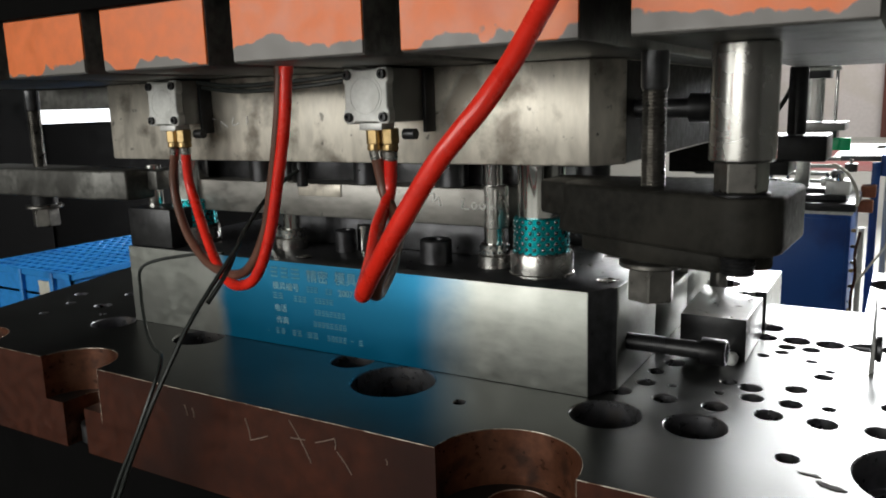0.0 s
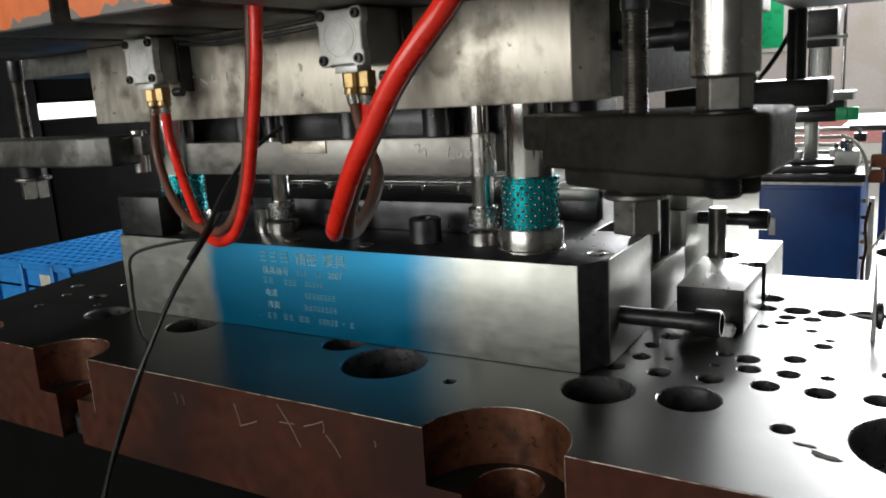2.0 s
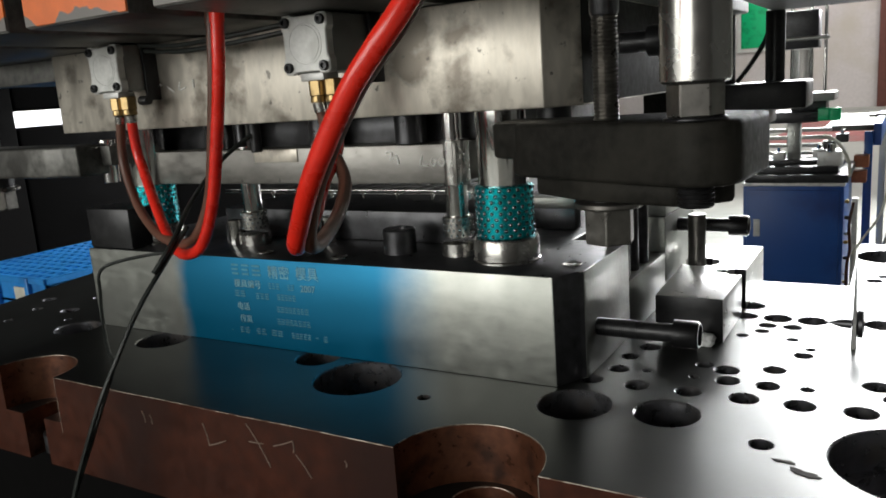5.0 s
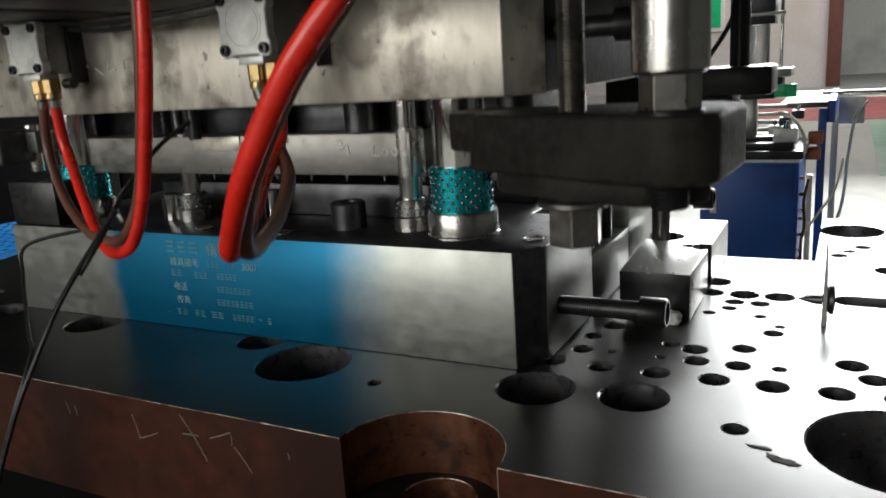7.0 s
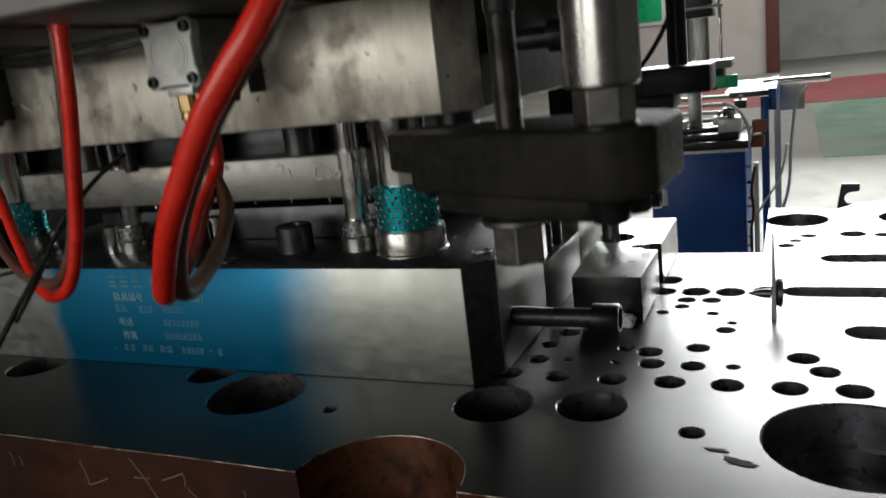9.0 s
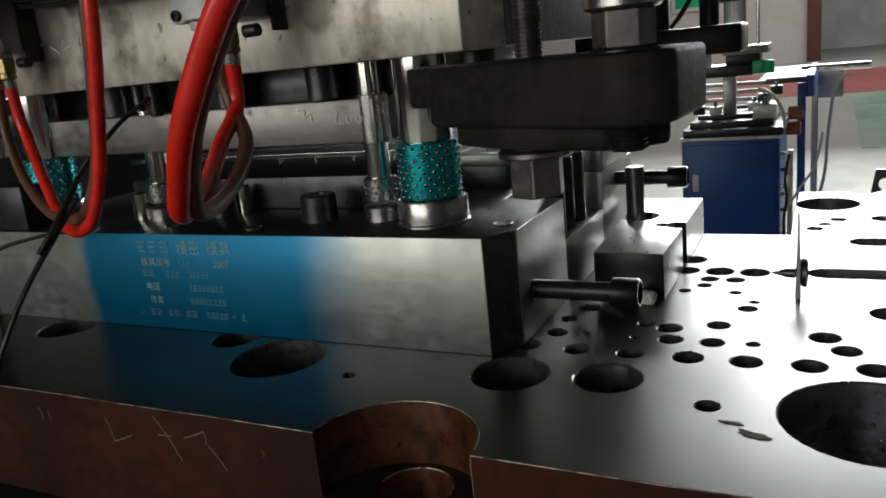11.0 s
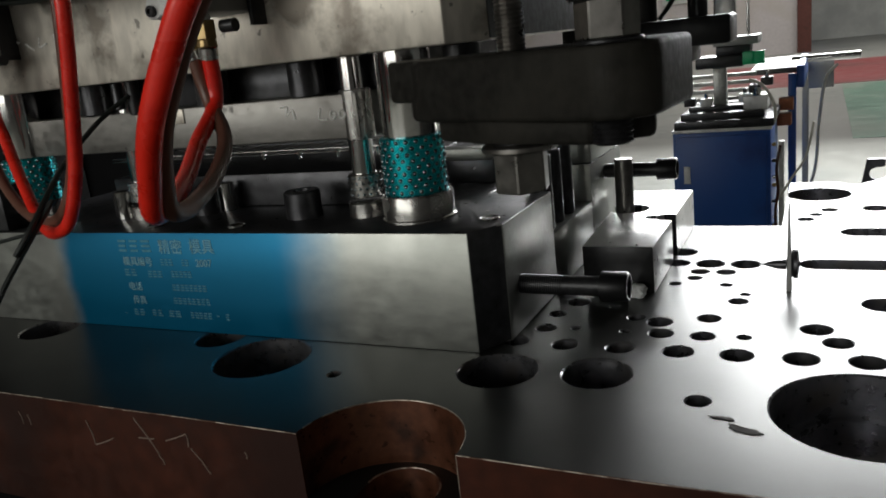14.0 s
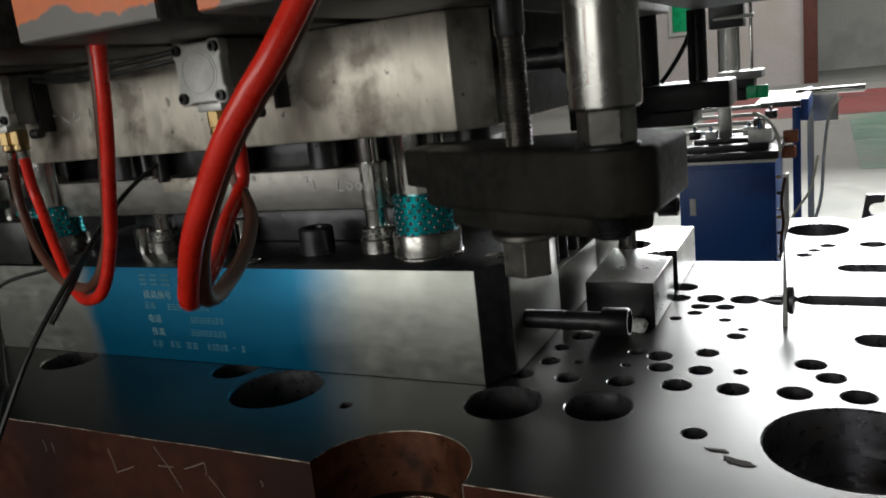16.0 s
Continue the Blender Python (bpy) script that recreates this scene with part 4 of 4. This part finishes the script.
# cable of the strip sensor
sensor = thing("strip_sensor", (-0.335, 0.03, 0.175), "small dark strip sensor under the upper shoe", "sensor", share=1)
part("body", rod(-0.335, 0.03, 0.172, 0.203, 0.006), M_OXIDE, sensor)
part("nose", rod(-0.355, 0.03, 0.178, 0.203, 0.005), M_DARK, sensor)
part("cable", tube([(-0.335, 0.024, 0.190), (-0.343, -0.01, 0.170), (-0.325, -0.07, 0.140), (-0.302, -0.118, 0.112), (-0.308, -0.140, 0.085)], 0.0022, 8), M_CABLE, sensor, "thin black cable")
solid("sensor_cable", tube([(-0.298, -0.105, 0.135), (-0.303, -0.122, 0.115), (-0.312, -0.155, 0.075), (-0.322, -0.178, 0.034), (-0.338, -0.197, -0.016), (-0.38, -0.205, -0.104), (-0.415, -0.205, -0.20), (-0.47, -0.2, -0.33)], 0.0021, 8), M_CABLE,
      "thin black cable hanging over the bolster's edge", "cable", at=(-0.35, -0.18, 0.0), share=0.5)
solid("sensor_cable", tube([(-0.40, -0.03, 0.105), (-0.455, -0.03, 0.099), (-0.525, -0.035, 0.082), (-0.515, -0.05, 0.055), (-0.46, -0.09, 0.028), (-0.40, -0.13, 0.028), (-0.345, -0.167, 0.034), (-0.345, -0.195, -0.016), (-0.388, -0.205, -0.104), (-0.422, -0.205, -0.20), (-0.48, -0.2, -0.33)],
      0.0019, 8), M_CABLE, "thin black cable lying over the die and the bolster", "cable", at=(-0.44, -0.15, 0.0))

# ---- left of the press: crate ----
crate = thing("parts_crate", (-1.23, 0.42, -0.26), "bright blue plastic parts crate with perforated sides", "crate")
X0, X1, Y0, Y1, ZB, ZT = -1.37, -1.09, 0.244, 0.60, -0.26, -0.035
bm = bmesh.new()
box(X0, X1, Y0, Y0 + 0.006, ZB, ZT - 0.012, bm=bm)
box(X0, X1, Y1 - 0.006, Y1, ZB, ZT - 0.012, bm=bm)
box(X0, X0 + 0.006, Y0, Y1, ZB, ZT - 0.012, bm=bm)
box(X1 - 0.006, X1, Y0, Y1, ZB, ZT - 0.012, bm=bm)
part("shell", bm, M_CRATE, crate)
nx, ny = 11, 14
for i in range(nx + 1):
    x = X0 + (X1 - X0) * i / nx
    part("lid_bar", box(x - 0.0055, x + 0.0055, Y0, Y1, ZT - 0.012, ZT, 0.001, 1), M_CRATE, crate)
for j in range(ny + 1):
    y = Y0 + (Y1 - Y0) * j / ny
    part("lid_bar", box(X0, X1, y - 0.0055, y + 0.0055, ZT - 0.0115, ZT + 0.0006, 0.001, 1), M_CRATE, crate)
part("floor_panel", box(X0, X1, Y0, Y1, ZT - 0.05, ZT - 0.045), M_CRATE, crate)
for k in range(3):
    x = X0 + 0.02 + 0.1 * k
    part("rib", box(x, x + 0.012, Y0 - 0.008, Y0 + 0.001, ZB, ZT - 0.001, 0.001), M_CRATE, crate)
part("paper_label", box(X1 - 0.10, X1 - 0.055, Y0 - 0.0035, Y0 - 0.0005, -0.11, -0.055), M_PAPER, crate, "worn white paper label")
stand = thing("crate_stand", (-1.23, 0.42, FLOOR), "dark steel stand that carries the crate", "stand")
part("top", box(-1.45, -1.02, 0.2, 0.64, -0.29, -0.26, 0.003), M_PRESS, stand)
for x in (-1.42, -1.05):
    for y in (0.23, 0.61):
        part("leg", box(x - 0.02, x + 0.02, y - 0.02, y + 0.02, FLOOR, -0.29, 0.002), M_PRESS, stand)
press = thing("press_frame", (-1.8, 0.9, FLOOR), "press frame with its deep shade put into near-black paint", "press frame", kind="structure")
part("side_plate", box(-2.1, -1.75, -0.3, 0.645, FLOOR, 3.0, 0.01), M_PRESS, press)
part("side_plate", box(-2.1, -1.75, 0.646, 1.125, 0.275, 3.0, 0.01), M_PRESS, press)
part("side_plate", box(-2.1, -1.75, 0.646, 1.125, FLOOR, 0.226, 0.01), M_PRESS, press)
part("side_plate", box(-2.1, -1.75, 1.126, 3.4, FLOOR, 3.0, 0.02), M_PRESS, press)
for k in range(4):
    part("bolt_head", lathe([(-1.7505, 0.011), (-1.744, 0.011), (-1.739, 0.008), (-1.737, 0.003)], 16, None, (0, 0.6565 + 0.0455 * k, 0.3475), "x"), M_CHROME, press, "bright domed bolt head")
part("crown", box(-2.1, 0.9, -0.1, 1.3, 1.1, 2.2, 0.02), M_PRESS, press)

# ---- behind the press: part conveyor machine with blue cabinet ----
cab = thing("control_cabinet", (-0.055, 2.2, FLOOR), "dark blue powder-coated machine cabinet with a lock", "cabinet")
CX0, CX1, CY, CT = -0.197, 0.092, 2.05, -0.12
part("body", box(CX0, CX1, CY, CY + 0.40, FLOOR + 0.05, CT, 0.004), M_CABINET, cab)
door = part("door", box(CX0 + 0.012, CX1 - 0.012, CY - 0.006, CY - 0.0005, FLOOR + 0.09, CT - 0.012, 0.002), M_CABINET, cab, "blue cabinet door")
part("lock", box(CX0 + 0.033, CX0 + 0.052, CY - 0.010, CY - 0.006, CT - 0.16, CT - 0.105, 0.001), M_ALU, door, "small pale lock plate")
part("trim", box(CX0 - 0.003, CX1 + 0.003, CY - 0.004, CY + 0.402, CT + 0.0005, CT + 0.010, 0.001), M_ALU, cab, "bright top edge")
for x in (CX0 + 0.02, CX1 - 0.02):
    part("foot", rod(x, CY + 0.05, FLOOR, FLOOR + 0.05, 0.018), M_OXIDE, cab)
fm = thing("feeder_unit", (-0.05, 2.2, CT + 0.01), "black and bright metal feeder unit on the blue cabinet", "feeder")
part("base_plate", box(CX0 + 0.005, CX1 + 0.01, CY + 0.0, CY + 0.38, CT + 0.0105, CT + 0.035, 0.002), M_OXIDE, fm)
part("base_plate", box(CX0 + 0.02, CX1 - 0.02, CY + 0.04, CY + 0.36, CT + 0.035, CT + 0.055, 0.002), M_OXIDE, fm)
part("slide_column", box(-0.085, -0.045, CY + 0.12, CY + 0.16, CT + 0.055, CT + 0.19, 0.003), M_GROUND, fm, "bright slide column")
part("head_block", box(-0.13, 0.012, CY + 0.06, CY + 0.2, CT + 0.19, CT + 0.225, 0.003), M_OXIDE, fm)
part("head_plate", box(-0.075, 0.055, CY + 0.05, CY + 0.22, CT + 0.255, CT + 0.28, 0.002), M_ANOD, fm)
part("neck", box(-0.07, 0.03, CY + 0.08, CY + 0.19, CT + 0.225, CT + 0.255, 0.003), M_OXIDE, fm)
for dx in (-0.075, -0.02, 0.02):
    part("guide_rod", rod(dx, CY + 0.14, CT + 0.28, CT + 0.54, 0.006 if dx < 0 else 0.005), M_CHROME, fm)
part("clear_barrel", rod(-0.048, CY + 0.14, CT + 0.282, CT + 0.415, 0.030), M_CLEAR, fm, "clear cylinder barrel")
part("upper_block", box(-0.10, 0.003, CY + 0.09, CY + 0.2, CT + 0.4155, CT + 0.53, 0.003), M_OXIDE, fm)
part("handle_bar", lathe([(-0.085, 0.006), (0.035, 0.006)], 14, None, (0, CY + 0.075, CT + 0.445), "x"), M_GROUND, fm, "bright cross bar")
for x in (-0.07, -0.02):
    part("handle_post", box(x - 0.005, x + 0.005, CY + 0.074, CY + 0.091, CT + 0.440, CT + 0.450, 0.001), M_GROUND, fm)
part("green_tag", prism([(0.012, CY + 0.03), (0.042, CY + 0.03), (0.046, CY + 0.02), (0.074, CY + 0.02), (0.074, CY + 0.05), (0.012, CY + 0.05)], CT + 0.196, CT + 0.234, 0.002), M_GREEN, fm, "bright green plastic tag")
for k in range(4):
    part("rail", box(-0.30, 0.03, CY + 0.20 + 0.04 * k, CY + 0.215 + 0.04 * k, CT + 0.075 + 0.022 * k, CT + 0.088 + 0.022 * k, 0.002), M_GROUND, fm)
part("carriage", box(0.01, 0.08, CY + 0.06, CY + 0.16, CT + 0.055, CT + 0.10, 0.004), M_ALU, fm)
part("clamp_knob", rod(0.05, CY + 0.05, CT + 0.10, CT + 0.125, 0.012), M_CHROME, fm)
part("mid_plate", box(-0.16, 0.06, CY + 0.10, CY + 0.30, CT + 0.056, CT + 0.070, 0.002), M_OXIDE, fm)
for k, (x, z) in enumerate(((-0.17, 0.075), (-0.12, 0.072), (0.025, 0.105), (-0.005, 0.08), (0.06, 0.126))):
    part("fixture_block", box(x, x + 0.035, CY + 0.07, CY + 0.11, CT + z, CT + z + 0.026, 0.003), (M_OXIDE, M_ALU)[k % 2], fm)
    part("fixture_screw", rod(x + 0.017, CY + 0.09, CT + z + 0.026, CT + z + 0.04, 0.006), M_CHROME, fm)
part("yellow_hose", tube([(0.03, CY + 0.05, CT + 0.15), (0.07, CY + 0.02, CT + 0.13), (0.10, CY, CT + 0.08), (0.105, CY, CT + 0.03)], 0.005, 8), M_PAPER, fm, "pale hose")
bench = thing("conveyor_table", (0.1, 3.0, FLOOR), "steel conveyor table with bright rollers", "conveyor")
part("top", box(0.0, 0.15, 2.5, 3.2, 0.01, 0.03, 0.003), M_GREYCAST, bench)
part("side_rail", box(0.15, 0.175, 2.48, 3.22, -0.04, 0.035, 0.003), M_CABINET, bench)
part("roller", lathe([(0.12, 0.014), (0.36, 0.014)], 20, None, (0, 2.9, 0.03), "x"), M_CHROME, bench)
part("roller_bracket", box(0.18, 0.27, 2.95, 3.0, -0.09, 0.02, 0.003), M_ANOD, bench)
for x, y, m in ((0.137, 2.462, M_CABINET), (0.165, 3.18, M_ANOD)):
    part("leg", box(x - 0.013, x + 0.013, y, y + 0.026, FLOOR, 0.01, 0.002), m, bench)
for k in range(2):
    part("copper_block", box(0.085 + 0.012 * k, 0.137 + 0.006 * k, 2.40, 2.461, -0.158 + 0.052 * k, -0.118 + 0.052 * k, 0.003), M_COPPER, bench, "copper-brown block")
part("drop_cable", tube([(0.28, 2.9, 0.0), (0.24, 2.85, -0.05), (0.22, 2.8, -0.2), (0.2, 2.7, -0.4), (0.1, 2.45, -0.6)], 0.006, 8), M_PAPER, bench, "pale cable")
part("valve_rail", box(0.112, 0.128, 2.07, 2.10, FLOOR, -0.16, 0.002), M_ALU, bench, "pale upright valve rail")
for k in range(9):
    z = -0.52 + 0.042 * k + 0.008 * (k % 3)
    part("valve", lathe([(0.0935, 0.004), (0.100, 0.006), (0.104, 0.006), (0.106, 0.004)], 12, None, (0, 2.062, z), "x"), (M_CHROME, M_OXIDE, M_BRASS)[k % 3], bench)
part("valve_hose", tube([(0.118, 2.06, -0.17), (0.108, 2.05, -0.24), (0.112, 2.05, -0.31), (0.104, 2.055, -0.38), (0.108, 2.06, -0.5)], 0.0045, 8), M_RUST, bench, "dark brown hose")
part("valve_hose", tube([(0.116, 2.05, -0.33), (0.15, 2.04, -0.27), (0.19, 2.03, -0.20), (0.21, 2.02, -0.1)], 0.0035, 8), M_PAPER, bench, "thin pale hose")
gauge = thing("gauge_strip", (0.211, 0.171, 0.0), "thin upright steel gauge strip with a washer on the bolster", "gauge")
bm = prism([(-0.0026, 0.0), (0.0020, 0.0), (0.0017, 0.03), (0.0004, 0.076), (-0.0008, 0.0755), (-0.0018, 0.03)], 0.0, 0.003, 0.0005, 1)
bmesh.ops.transform(bm, matrix=Matrix.Translation((0.2115, 0.1735, 0.0002)) @ pose(0, 0, 0, 90, 0, 0), verts=bm.verts)
part("blade", bm, M_ANOD, gauge, "narrow grey blade")
part("washer", lathe([(0.2132, 0.0105), (0.2150, 0.0125), (0.2180, 0.0125), (0.2190, 0.0085)], 28, None, (0, 0.172, 0.0245), "x"), M_DARK, gauge, "dark washer")
part("cone_tip", lathe([(0.1905, 0.0006), (0.2020, 0.0038), (0.2090, 0.0042)], 20, None, (0, 0.172, 0.0235), "x"), M_DARK, gauge, "dark pointed screw tip")
fork = thing("fork_plate", (0.30, 0.80, -0.1), "dark steel plate with an open slot behind the bolster", "clamp")
outline = [(0, 0), (0.0095, 0.055), (0.034, 0.0545), (0.033, 0.043), (0.020, 0.042), (0.0145, 0.039), (0.0125, 0.032), (0.015, 0.026), (0.0285, 0.020), (0.0265, 0.0)]
bm = prism(outline, -0.006, 0.006, 0.001, 1)
bmesh.ops.transform(bm, matrix=Matrix.Translation((0.285, 0.80, -0.055)) @ pose(0, 0, 0, 90, 0, 0), verts=bm.verts)
part("plate", bm, M_DARK, fork)
part("pedestal", box(0.27, 0.36, 0.78, 0.83, FLOOR, -0.053, 0.003), M_PRESS, fork)


def motions():
    """Everything on the ram goes up and down with it; the ball cages make half its way."""
    times = [k / 15 for k in range(241)]
    for ob, share in RIDERS:
        base = ob.matrix_world.translation.copy()
        walk(ob, [(t, pose(base.x, base.y, base.z + share * lift(t))) for t in times])


motions()
